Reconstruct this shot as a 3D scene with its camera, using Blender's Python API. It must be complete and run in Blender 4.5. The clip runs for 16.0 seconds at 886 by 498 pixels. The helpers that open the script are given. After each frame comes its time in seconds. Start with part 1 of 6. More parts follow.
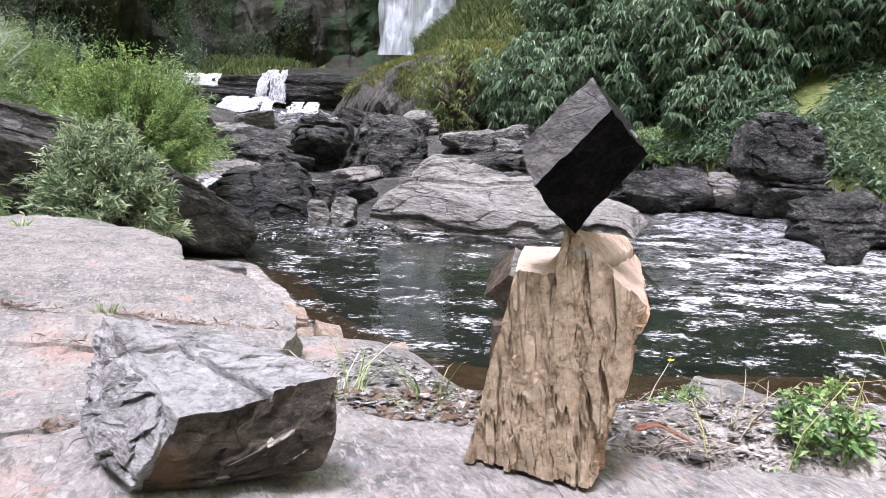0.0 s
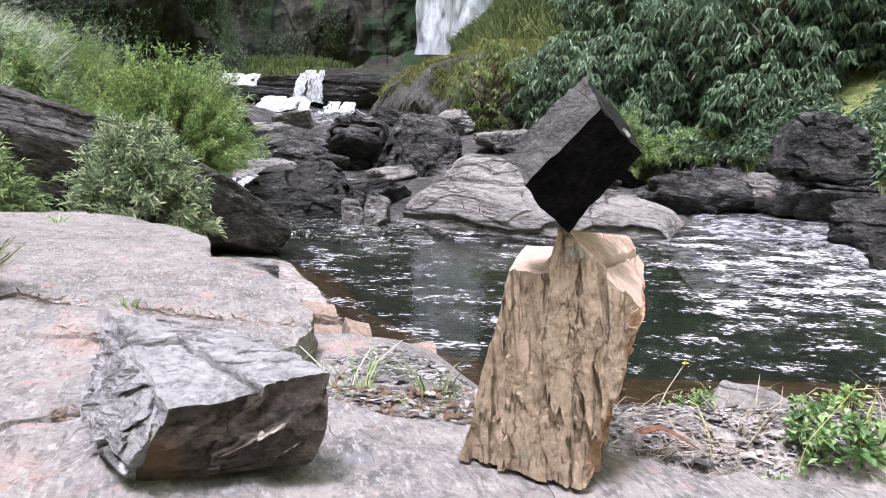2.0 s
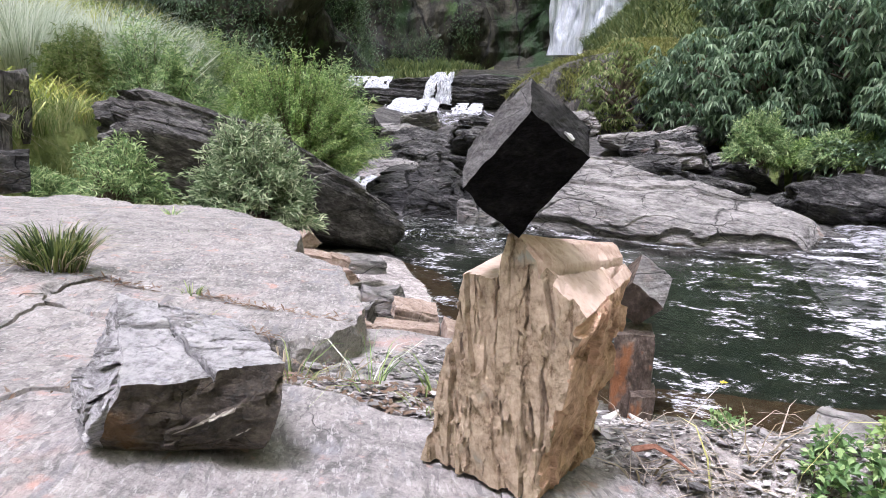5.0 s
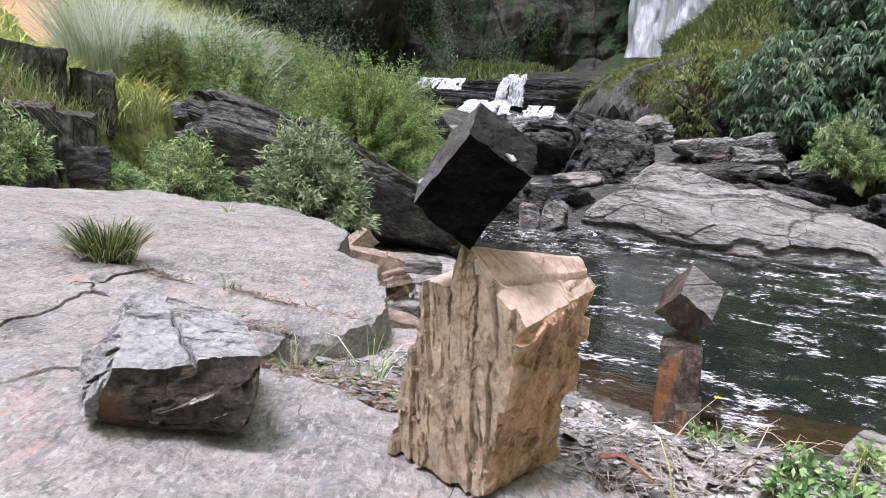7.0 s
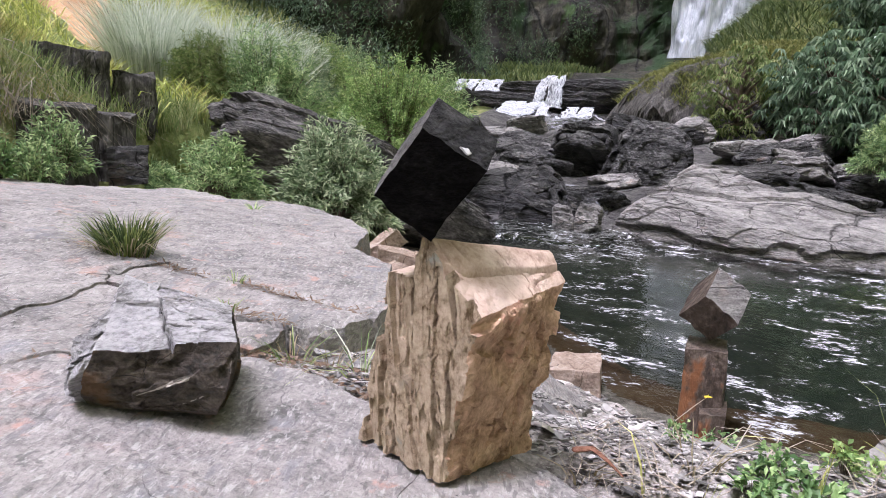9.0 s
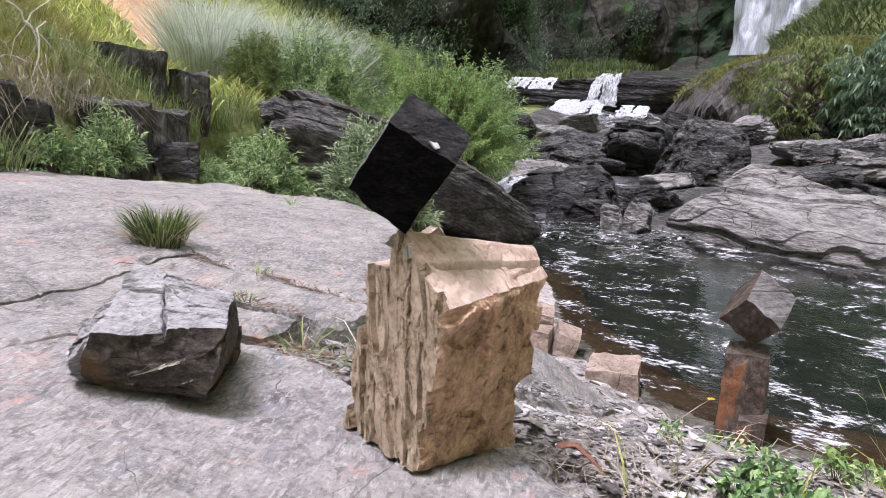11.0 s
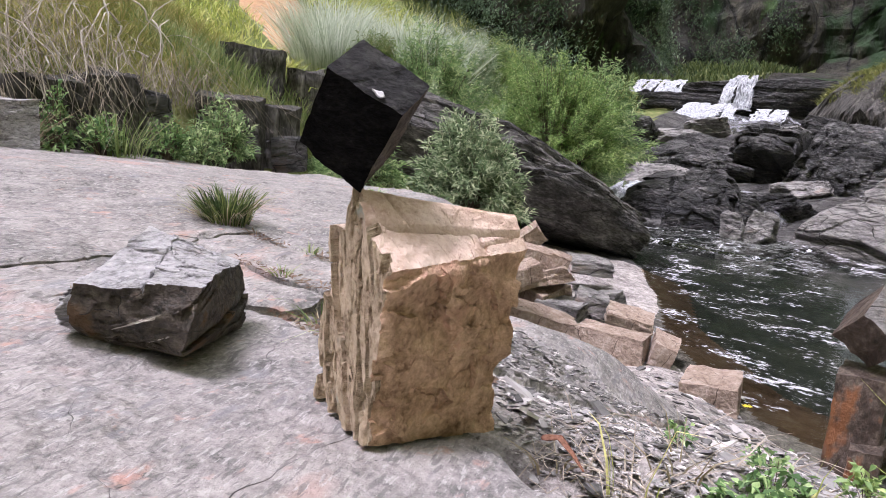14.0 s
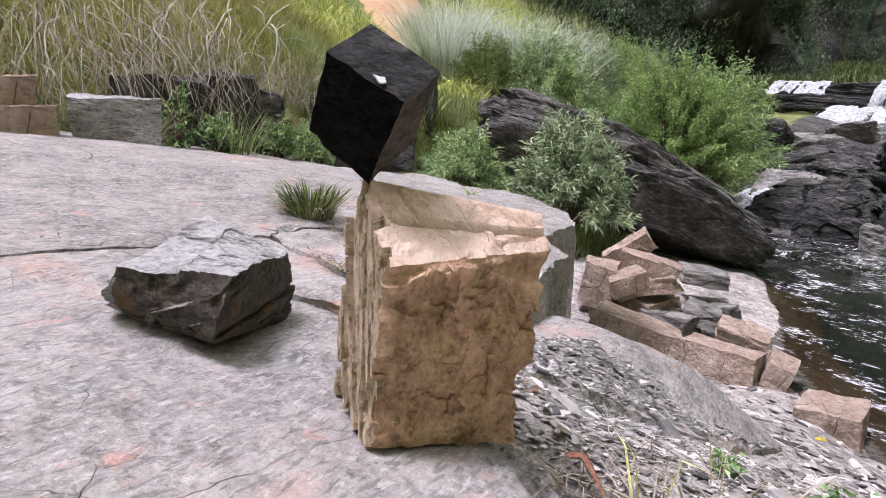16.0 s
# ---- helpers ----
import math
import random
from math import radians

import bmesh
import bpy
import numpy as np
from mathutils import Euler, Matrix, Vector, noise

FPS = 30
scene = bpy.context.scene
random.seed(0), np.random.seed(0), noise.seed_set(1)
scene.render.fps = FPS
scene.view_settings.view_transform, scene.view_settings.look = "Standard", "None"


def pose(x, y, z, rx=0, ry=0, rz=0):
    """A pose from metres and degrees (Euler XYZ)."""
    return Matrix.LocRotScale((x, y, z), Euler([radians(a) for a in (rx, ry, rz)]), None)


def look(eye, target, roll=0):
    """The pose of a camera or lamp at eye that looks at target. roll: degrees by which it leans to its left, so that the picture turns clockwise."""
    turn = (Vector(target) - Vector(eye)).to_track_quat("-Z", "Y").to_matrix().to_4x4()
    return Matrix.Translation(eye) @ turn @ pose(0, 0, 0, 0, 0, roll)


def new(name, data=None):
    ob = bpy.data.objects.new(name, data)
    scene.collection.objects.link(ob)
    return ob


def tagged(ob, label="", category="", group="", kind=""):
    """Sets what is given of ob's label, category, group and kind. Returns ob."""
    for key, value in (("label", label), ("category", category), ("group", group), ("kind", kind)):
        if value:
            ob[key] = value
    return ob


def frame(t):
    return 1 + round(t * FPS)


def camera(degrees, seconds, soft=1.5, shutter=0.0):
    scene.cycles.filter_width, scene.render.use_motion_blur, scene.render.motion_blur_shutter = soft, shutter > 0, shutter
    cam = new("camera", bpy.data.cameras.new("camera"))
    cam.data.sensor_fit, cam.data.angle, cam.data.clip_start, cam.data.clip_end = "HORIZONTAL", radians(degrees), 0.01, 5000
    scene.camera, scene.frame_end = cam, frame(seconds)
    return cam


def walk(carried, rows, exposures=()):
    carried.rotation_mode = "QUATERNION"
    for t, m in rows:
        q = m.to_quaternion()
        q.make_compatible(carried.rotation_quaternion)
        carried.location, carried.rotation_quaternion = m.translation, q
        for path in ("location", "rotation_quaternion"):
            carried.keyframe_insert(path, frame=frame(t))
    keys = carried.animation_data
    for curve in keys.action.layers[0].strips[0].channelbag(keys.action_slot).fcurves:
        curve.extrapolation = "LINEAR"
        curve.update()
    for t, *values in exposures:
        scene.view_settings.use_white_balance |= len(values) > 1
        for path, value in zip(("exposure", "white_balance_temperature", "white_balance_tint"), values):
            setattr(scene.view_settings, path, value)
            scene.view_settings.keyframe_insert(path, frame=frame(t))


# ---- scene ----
cam = camera(66.1, 16.0, soft=0.85)
PATH = [
    (0, (0.077, 0.064, 0.533), (0.048, 2.017, 0.101), 1.7),
    (0.5, (0.087, 0.064, 0.533), (0.048, 2.016, 0.1), 1.7),
    (1, (0.103, 0.064, 0.534), (0.054, 2.016, 0.101), 1.6),
    (1.5, (0.119, 0.065, 0.533), (0.045, 2.016, 0.099), 1.6),
    (2, (0.135, 0.063, 0.534), (0.002, 2.01, 0.098), 1.6),
    (2.5, (0.165, 0.064, 0.535), (-0.036, 2.005, 0.097), 1.5),
    (3, (0.206, 0.069, 0.536), (-0.036, 2.005, 0.099), 1.6),
    (3.5, (0.239, 0.078, 0.539), (-0.037, 2.01, 0.1), 1.6),
    (4, (0.282, 0.089, 0.538), (-0.051, 2.012, 0.1), 1.5),
    (4.5, (0.317, 0.095, 0.539), (-0.086, 2.004, 0.099), 1.7),
    (4.7, (0.337, 0.095, 0.54), (-0.107, 1.994, 0.099), 1.5),
    (6.8, (0.536, 0.086, 0.569), (-0.146, 1.913, 0.127), 1.9),
    (7, (0.541, 0.079, 0.574), (-0.155, 1.901, 0.13), 1.9),
    (7.5, (0.569, 0.074, 0.577), (-0.172, 1.878, 0.134), 1.9),
    (8, (0.595, 0.075, 0.576), (-0.169, 1.87, 0.134), 1.9),
    (8.5, (0.623, 0.084, 0.573), (-0.164, 1.869, 0.129), 1.9),
    (9, (0.654, 0.097, 0.569), (-0.147, 1.875, 0.126), 1.8),
    (11.3, (0.78, 0.143, 0.568), (-0.172, 1.843, 0.117), 1.9),
    (11.5, (0.79, 0.152, 0.565), (-0.17, 1.848, 0.116), 2.0),
    (12, (0.818, 0.185, 0.553), (-0.188, 1.853, 0.102), 1.9),
    (12.5, (0.849, 0.218, 0.54), (-0.219, 1.848, 0.089), 1.9),
    (13, (0.879, 0.252, 0.515), (-0.255, 1.836, 0.065), 1.9),
    (13.5, (0.906, 0.282, 0.506), (-0.268, 1.836, 0.055), 1.9),
    (14, (0.927, 0.312, 0.502), (-0.3, 1.825, 0.05), 1.9),
    (14.5, (0.954, 0.341, 0.496), (-0.335, 1.803, 0.044), 1.8),
    (15, (0.966, 0.369, 0.488), (-0.39, 1.767, 0.034), 1.8),
    (15.5, (0.977, 0.409, 0.485), (-0.432, 1.752, 0.028), 1.8),
    (16, (0.997, 0.45, 0.486), (-0.475, 1.726, 0.031), 1.8),
]
EXPOSURES = [(0, 2.99, 5800, 26), (4, 2.97, 5800, 26), (8, 2.76, 5800, 27), (16, 2.72, 5900, 29)]
walk(cam, [(t, look(eye, target, roll)) for t, eye, target, roll in PATH], EXPOSURES)

# ---- light: a gorge under a bright overcast sky ----
SUN_UP, SUN_ROUND = 68.0, 225.0
world = bpy.data.worlds.new("world")
scene.world = world
world.use_nodes = True
wn, wl = world.node_tree.nodes, world.node_tree.links
wn.clear()
sky = wn.new("ShaderNodeTexSky")
sky.sky_type, sky.sun_disc = "NISHITA", False
sky.sun_elevation, sky.sun_rotation = radians(SUN_UP), radians(SUN_ROUND)
sky.dust_density, sky.air_density, sky.ozone_density = 4.0, 1.0, 1.0
grey = wn.new("ShaderNodeHueSaturation")
grey.inputs["Saturation"].default_value = 0.12
back = wn.new("ShaderNodeBackground")
back.inputs["Strength"].default_value = 0.1
wout = wn.new("ShaderNodeOutputWorld")
wl.new(sky.outputs[0], grey.inputs["Color"])
wl.new(grey.outputs[0], back.inputs["Color"])
wl.new(back.outputs[0], wout.inputs["Surface"])
sun = new("sun", bpy.data.lights.new("sun", "SUN"))
sun.data.energy, sun.data.angle, sun.data.color = 2.5, radians(22), (1.0, 0.97, 0.93)
a, b = radians(SUN_UP), radians(SUN_ROUND)
sun_way = Vector((math.sin(b) * math.cos(a), math.cos(b) * math.cos(a), math.sin(a)))
sun.matrix_world = look(sun_way * 60, (0, 0, 0))


# ---- small tools ----
rng = np.random.default_rng(7)


def hashed(i, j, k, seed):
    h = (i * 374761393 + j * 668265263 + k * 2147483647 + seed * 974634777) & 0xFFFFFFFF
    h = ((h ^ (h >> 13)) * 1274126177) & 0xFFFFFFFF
    h = h ^ (h >> 16)
    return (h & 0xFFFF) / 65535.0


def vnoise(p, seed=0):
    """Smooth noise, -1 to 1, at points (n, 3)."""
    p = np.asarray(p, float)
    i = np.floor(p).astype(np.int64)
    f = p - i
    f = f * f * (3 - 2 * f)
    out = 0
    for dx in (0, 1):
        for dy in (0, 1):
            for dz in (0, 1):
                w = (f[:, 0] if dx else 1 - f[:, 0]) * (f[:, 1] if dy else 1 - f[:, 1]) * (f[:, 2] if dz else 1 - f[:, 2])
                out = out + w * hashed(i[:, 0] + dx, i[:, 1] + dy, i[:, 2] + dz, seed)
    return out * 2 - 1


def fbm(p, seed=0, octaves=4, gain=0.5):
    out, amp = 0, 1.0
    p = np.asarray(p, float)
    for o in range(octaves):
        out = out + amp * vnoise(p * 2.0 ** o + 17.3 * o, seed + o)
        amp *= gain
    return out


def make_mesh(name, verts, faces, material, smooth=False):
    """A mesh from numpy arrays; faces is an (m, 3) or (m, 4) array, or a list of such arrays."""
    me = bpy.data.meshes.new(name)
    groups = faces if isinstance(faces, list) else [faces]
    verts = np.asarray(verts, np.float32)
    me.vertices.add(len(verts))
    me.vertices.foreach_set("co", verts.ravel())
    loops = np.concatenate([g.ravel() for g in groups]).astype(np.int32)
    sizes = np.concatenate([np.full(len(g), g.shape[1]) for g in groups]).astype(np.int32)
    me.loops.add(len(loops))
    me.loops.foreach_set("vertex_index", loops)
    me.polygons.add(len(sizes))
    me.polygons.foreach_set("loop_start", np.concatenate([[0], np.cumsum(sizes)[:-1]]).astype(np.int32))
    me.polygons.foreach_set("use_smooth", np.full(len(sizes), smooth))
    me.update(calc_edges=True)
    me.validate()
    me.materials.append(material)
    return me


def part(name, me, parent=None, label=""):
    ob = new(name, me)
    ob.parent = parent
    return tagged(ob, label)


def thing(name, place, label, category, group="", kind=""):
    ob = new(name)
    ob.empty_display_size = 0.1
    ob.location = place
    return tagged(ob, label, category, group, kind)


# ---- materials ----
def material(name, colours, scale=3.0, rough=0.8, bump=0.3, fine=40.0, stretch=(1, 1, 1), spots=None, leaf=False, island=False, tilt=(0, 0, 0), metal=0.0, spec=0.4, cracks=(), contrast=0.5, streaks=(), through_leaf=0.34):
    """colours: a list of (position, rgb). Two scales of noise pick from it; spots: (rgb, scale, amount) for stains or lichen."""
    m = bpy.data.materials.new(name)
    m.use_nodes = True
    n, l = m.node_tree.nodes, m.node_tree.links
    n.clear()
    out = n.new("ShaderNodeOutputMaterial")
    bsdf = n.new("ShaderNodeBsdfPrincipled")
    bsdf.inputs["Roughness"].default_value = rough
    bsdf.inputs["Metallic"].default_value = metal
    bsdf.inputs["Specular IOR Level"].default_value = spec
    coord = n.new("ShaderNodeTexCoord")
    mapping = n.new("ShaderNodeMapping")
    mapping.inputs["Scale"].default_value = stretch
    mapping.inputs["Rotation"].default_value = [radians(v) for v in tilt]
    l.new(coord.outputs["Object"], mapping.inputs["Vector"])
    if not island:
        colours = [(0.5 + (p - 0.5) * contrast, c) for p, c in colours]
    ramp = n.new("ShaderNodeValToRGB")
    els = ramp.color_ramp.elements
    els[0].position, els[0].color = colours[0][0], (*colours[0][1], 1)
    els[1].position, els[1].color = colours[-1][0], (*colours[-1][1], 1)
    for p, c in colours[1:-1]:
        e = els.new(p)
        e.color = (*c, 1)

    def noise_node(sc, detail=6.0, r=0.6):
        t = n.new("ShaderNodeTexNoise")
        t.inputs["Scale"].default_value, t.inputs["Detail"].default_value, t.inputs["Roughness"].default_value = sc, detail, r
        l.new(mapping.outputs[0], t.inputs["Vector"])
        return t.outputs["Fac"]

    if island:
        geo = n.new("ShaderNodeNewGeometry")
        big = noise_node(scale, 3.0)
        mix = n.new("ShaderNodeMix")
        mix.inputs[0].default_value = 0.55
        l.new(big, mix.inputs[2])
        l.new(geo.outputs["Random Per Island"], mix.inputs[3])
        l.new(mix.outputs[0], ramp.inputs[0])
    else:
        big, mid, small = noise_node(scale), noise_node(math.sqrt(scale * fine), 6.0, 0.65), noise_node(fine, 8.0, 0.7)
        mix0 = n.new("ShaderNodeMix")
        mix0.inputs[0].default_value = 0.5
        l.new(big, mix0.inputs[2])
        l.new(mid, mix0.inputs[3])
        mix = n.new("ShaderNodeMix")
        mix.inputs[0].default_value = 0.36
        l.new(mix0.outputs[0], mix.inputs[2])
        l.new(small, mix.inputs[3])
        l.new(mix.outputs[0], ramp.inputs[0])
    colour = ramp.outputs[0]
    for rgb, sc, amount in spots or ():
        t = noise_node(sc, 4.0, 0.65)
        cut = n.new("ShaderNodeMapRange")
        cut.inputs[1].default_value, cut.inputs[2].default_value = 1 - amount, 1 - amount + 0.08
        l.new(t, cut.inputs[0])
        mx = n.new("ShaderNodeMix")
        mx.data_type = "RGBA"
        l.new(cut.outputs[0], mx.inputs[0])
        l.new(colour, mx.inputs[6])
        mx.inputs[7].default_value = (*rgb, 1)
        colour = mx.outputs[2]
    for rgb, sc, amount, turn_, long_ in streaks:
        grain = n.new("ShaderNodeMapping")
        grain.vector_type = "TEXTURE"
        grain.inputs["Rotation"].default_value = (0, 0, radians(turn_))
        grain.inputs["Scale"].default_value = (1, long_, 1)
        l.new(coord.outputs["Object"], grain.inputs["Vector"])
        t = n.new("ShaderNodeTexNoise")
        t.inputs["Scale"].default_value, t.inputs["Detail"].default_value, t.inputs["Roughness"].default_value = sc, 3.0, 0.6
        l.new(grain.outputs[0], t.inputs["Vector"])
        cut = n.new("ShaderNodeMapRange")
        cut.inputs[1].default_value, cut.inputs[2].default_value = 1 - amount, 1 - amount + 0.07
        cut.inputs[4].default_value = 0.72
        l.new(t.outputs["Fac"], cut.inputs[0])
        mx = n.new("ShaderNodeMix")
        mx.data_type = "RGBA"
        l.new(cut.outputs[0], mx.inputs[0])
        l.new(colour, mx.inputs[6])
        mx.inputs[7].default_value = (*rgb, 1)
        colour = mx.outputs[2]
    lines = []
    for sc, width, dark in cracks:
        warp = n.new("ShaderNodeTexNoise")
        warp.inputs["Scale"].default_value, warp.inputs["Detail"].default_value = sc * 2.5, 4.0
        l.new(mapping.outputs[0], warp.inputs["Vector"])
        shift = n.new("ShaderNodeMix")
        shift.data_type = "RGBA"
        shift.blend_type = "LINEAR_LIGHT"
        shift.inputs[0].default_value = 0.12 / sc
        l.new(mapping.outputs[0], shift.inputs[6])
        l.new(warp.outputs["Color"], shift.inputs[7])
        t = n.new("ShaderNodeTexVoronoi")
        t.feature = "DISTANCE_TO_EDGE"
        t.inputs["Scale"].default_value = sc
        l.new(shift.outputs[2], t.inputs["Vector"])
        gate = noise_node(sc * 0.8, 3.0)
        wide = n.new("ShaderNodeMapRange")
        wide.inputs[1].default_value, wide.inputs[2].default_value = 0.42, 0.62
        wide.inputs[3].default_value, wide.inputs[4].default_value = 0.0001, width * 3
        l.new(gate, wide.inputs[0])
        cr = n.new("ShaderNodeMapRange")
        cr.inputs[1].default_value = 0.0
        l.new(wide.outputs[0], cr.inputs[2])
        l.new(t.outputs["Distance"], cr.inputs[0])
        lines.append(cr.outputs[0])
        mx = n.new("ShaderNodeMix")
        mx.data_type = "RGBA"
        l.new(cr.outputs[0], mx.inputs[0])
        mx.inputs[6].default_value = (*[v * dark for v in colours[0][1]], 1)
        l.new(colour, mx.inputs[7])
        colour = mx.outputs[2]
    l.new(colour, bsdf.inputs["Base Color"])
    if bump and not leaf:
        b1 = n.new("ShaderNodeBump")
        b1.inputs["Strength"].default_value, b1.inputs["Distance"].default_value = bump, 0.5 / fine
        l.new(noise_node(fine, 8.0, 0.7), b1.inputs["Height"])
        b2 = n.new("ShaderNodeBump")
        b2.inputs["Strength"].default_value, b2.inputs["Distance"].default_value = bump, 0.25 / scale
        l.new(noise_node(scale * 2.5, 8.0, 0.6), b2.inputs["Height"])
        l.new(b1.outputs[0], b2.inputs["Normal"])
        last = b2
        for height in lines:
            b3 = n.new("ShaderNodeBump")
            b3.inputs["Strength"].default_value, b3.inputs["Distance"].default_value = 0.8, 0.03 / scale
            l.new(height, b3.inputs["Height"])
            l.new(last.outputs[0], b3.inputs["Normal"])
            last = b3
        l.new(last.outputs[0], bsdf.inputs["Normal"])
    if leaf:
        tr = n.new("ShaderNodeBsdfTranslucent")
        l.new(colour, tr.inputs["Color"])
        ms = n.new("ShaderNodeMixShader")
        ms.inputs[0].default_value = through_leaf
        l.new(bsdf.outputs[0], ms.inputs[1])
        l.new(tr.outputs[0], ms.inputs[2])
        l.new(ms.outputs[0], out.inputs["Surface"])
    else:
        l.new(bsdf.outputs[0], out.inputs["Surface"])
    return m


M_LEDGE = material("pale_gneiss", [(0.3, (0.109, 0.103, 0.098)), (0.42, (0.213, 0.201, 0.190)), (0.54, (0.296, 0.273, 0.257)), (0.72, (0.382, 0.358, 0.337))], 2.2, 0.75, 0.5, 80, (1, 0.8, 1), tilt=(0, 0, 20), contrast=0.45,
                   spots=[((0.377, 0.267, 0.232), 2.0, 0.42), ((0.386, 0.241, 0.198), 9.0, 0.38), ((0.216, 0.217, 0.224), 5.0, 0.39), ((0.152, 0.145, 0.138), 34.0, 0.38), ((0.419, 0.396, 0.373), 40.0, 0.38), ((0.055, 0.051, 0.046), 60.0, 0.315)],
                   streaks=[((0.414, 0.394, 0.377), 110.0, 0.43, 22, 4.0), ((0.138, 0.132, 0.127), 85.0, 0.43, 22, 5.0), ((0.184, 0.182, 0.189), 22.0, 0.38, 22, 5.0), ((0.396, 0.276, 0.237), 30.0, 0.35, 22, 2.0)], cracks=((1.3, 0.0008, 1.0), (3.4, 0.0009, 0.8)))
M_GREY = material("grey_river_rock", [(0.3, (0.0168, 0.0160, 0.0160)), (0.45, (0.0624, 0.0608, 0.0592)), (0.58, (0.1376, 0.1336, 0.1296)), (0.75, (0.3040, 0.2896, 0.2808))], 1.1, 0.7, 1.0, 11, (1, 1, 2.2), tilt=(20, 15, 0), contrast=0.36, spots=[((0.3128, 0.3040, 0.2944), 4.0, 0.36), ((0.2760, 0.2024, 0.1656), 1.2, 0.36), ((0.1104, 0.1192, 0.0648), 2.2, 0.36)], cracks=((0.6800, 0.0104, 0.4600), (2.2, 0.010, 0.6)))
M_SLAB = material("washed_slab_rock", [(0.3, (0.108, 0.102, 0.096)), (0.45, (0.240, 0.228, 0.216)), (0.58, (0.348, 0.330, 0.312)), (0.75, (0.480, 0.450, 0.426))], 0.9, 0.65, 0.9, 8, (1, 1, 3), tilt=(12, -14, 20), spots=[((0.456, 0.348, 0.300), 0.8, 0.40)], cracks=((0.504, 0.012, 0.420), (1.5, 0.010, 0.6)), contrast=0.4)
M_DARK = material("dark_wet_rock", [(0.3, (0.008, 0.008, 0.0085)), (0.5, (0.030, 0.029, 0.028)), (0.62, (0.085, 0.08, 0.077)), (0.78, (0.24, 0.23, 0.22))], 1.5, 0.5, 1.0, 12, (1, 1, 2.5), tilt=(25, 20, 0), contrast=0.42, spots=[((0.26, 0.25, 0.24), 4.5, 0.34)], cracks=((1.2, 0.012, 0.4),))
M_RIDGE = material("grey_ridge_rock", [(0.3, (0.016, 0.015, 0.015)), (0.48, (0.070, 0.066, 0.062)), (0.6, (0.150, 0.142, 0.134)), (0.78, (0.300, 0.285, 0.270))], 1.5, 0.6, 0.8, 14, (1, 1, 2.5), tilt=(25, 20, 0), contrast=0.42, spots=[((0.280, 0.260, 0.240), 4.5, 0.38)], cracks=((1.2, 0.012, 0.4),))
M_WALL = material("blackened_wall_rock", [(0.3, (0.025, 0.024, 0.022)), (0.48, (0.075, 0.07, 0.064)), (0.6, (0.14, 0.13, 0.118)), (0.78, (0.27, 0.255, 0.23))], 3.0, 0.85, 0.9, 20, (2, 2, 0.6), cracks=((3.0, 0.012, 0.4),))
M_TAN = material("ochre_schist", [(0.3, (0.190, 0.130, 0.078)), (0.43, (0.365, 0.280, 0.190)), (0.55, (0.475, 0.372, 0.265)), (0.75, (0.560, 0.470, 0.335))], 12.0, 0.85, 0.8, 140, (1, 1, 0.8), tilt=(0, 6, 0), contrast=0.5, spots=[((0.414, 0.248, 0.117), 9.0, 0.40), ((0.334, 0.331, 0.279), 9.0, 0.41), ((0.123, 0.092, 0.059), 22.0, 0.33)])
# pinkish tan, colours raised to make up for light this side lacks
M_TANSIDE = material("pinkish_tan_brightened", [(0.3, (0.2629, 0.1551, 0.0957)), (0.45, (0.5093, 0.3256, 0.2145)), (0.58, (0.6776, 0.4510, 0.3102)), (0.75, (0.8624, 0.6204, 0.4587))], 9.0, 0.85, 0.65, 90, contrast=0.5, spots=[((0.7227, 0.4290, 0.3102), 6.0, 0.40), ((0.4620, 0.3553, 0.2222), 11.0, 0.38)])
M_TANTOP = material("fresh_broken_stone", [(0.3, (0.3888, 0.2650, 0.1944)), (0.5, (0.5724, 0.4293, 0.3402)), (0.72, (0.6480, 0.5194, 0.4266))], 9.0, 0.8, 0.6, 70, spots=[((0.5616, 0.4876, 0.2916), 8.0, 0.32)])
# cube schist: light and shade of its faces put into the base colours
M_CUBE = material("shaded_schist", [(0.3, (0.0024, 0.0024, 0.0025)), (0.5, (0.0060, 0.0059, 0.0059)), (0.65, (0.0132, 0.0126, 0.0126)), (0.8, (0.0360, 0.0342, 0.0330))], 14.0, 0.7, 0.7, 110, (1, 1, 1.8), tilt=(40, 30, 0), spec=0.03)
M_CUBE_FACE = material("lit_schist_face", [(0.3, (0.0355, 0.0344, 0.0344)), (0.5, (0.1013, 0.0963, 0.0932)), (0.75, (0.2126, 0.2025, 0.1974))], 12.0, 0.7, 0.7, 100, (1, 1, 2.2), tilt=(40, 40, 0), spots=[((0.0911, 0.0659, 0.0506), 9.0, 0.38)], cracks=((10.0, 0.008, 0.4),))
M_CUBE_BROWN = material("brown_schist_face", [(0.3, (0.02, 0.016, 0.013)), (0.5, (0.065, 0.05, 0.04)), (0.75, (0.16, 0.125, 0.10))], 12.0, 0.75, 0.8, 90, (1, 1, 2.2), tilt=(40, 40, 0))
M_LICHEN = material("white_lichen", [(0.3, (0.45, 0.45, 0.44)), (0.7, (0.75, 0.75, 0.74))], 60.0, 0.9, 0.3, 300)
M_VEIN = material("pale_quartz_vein", [(0.3, (0.28, 0.25, 0.21)), (0.7, (0.45, 0.41, 0.36))], 30.0, 0.6, 0.4, 150)
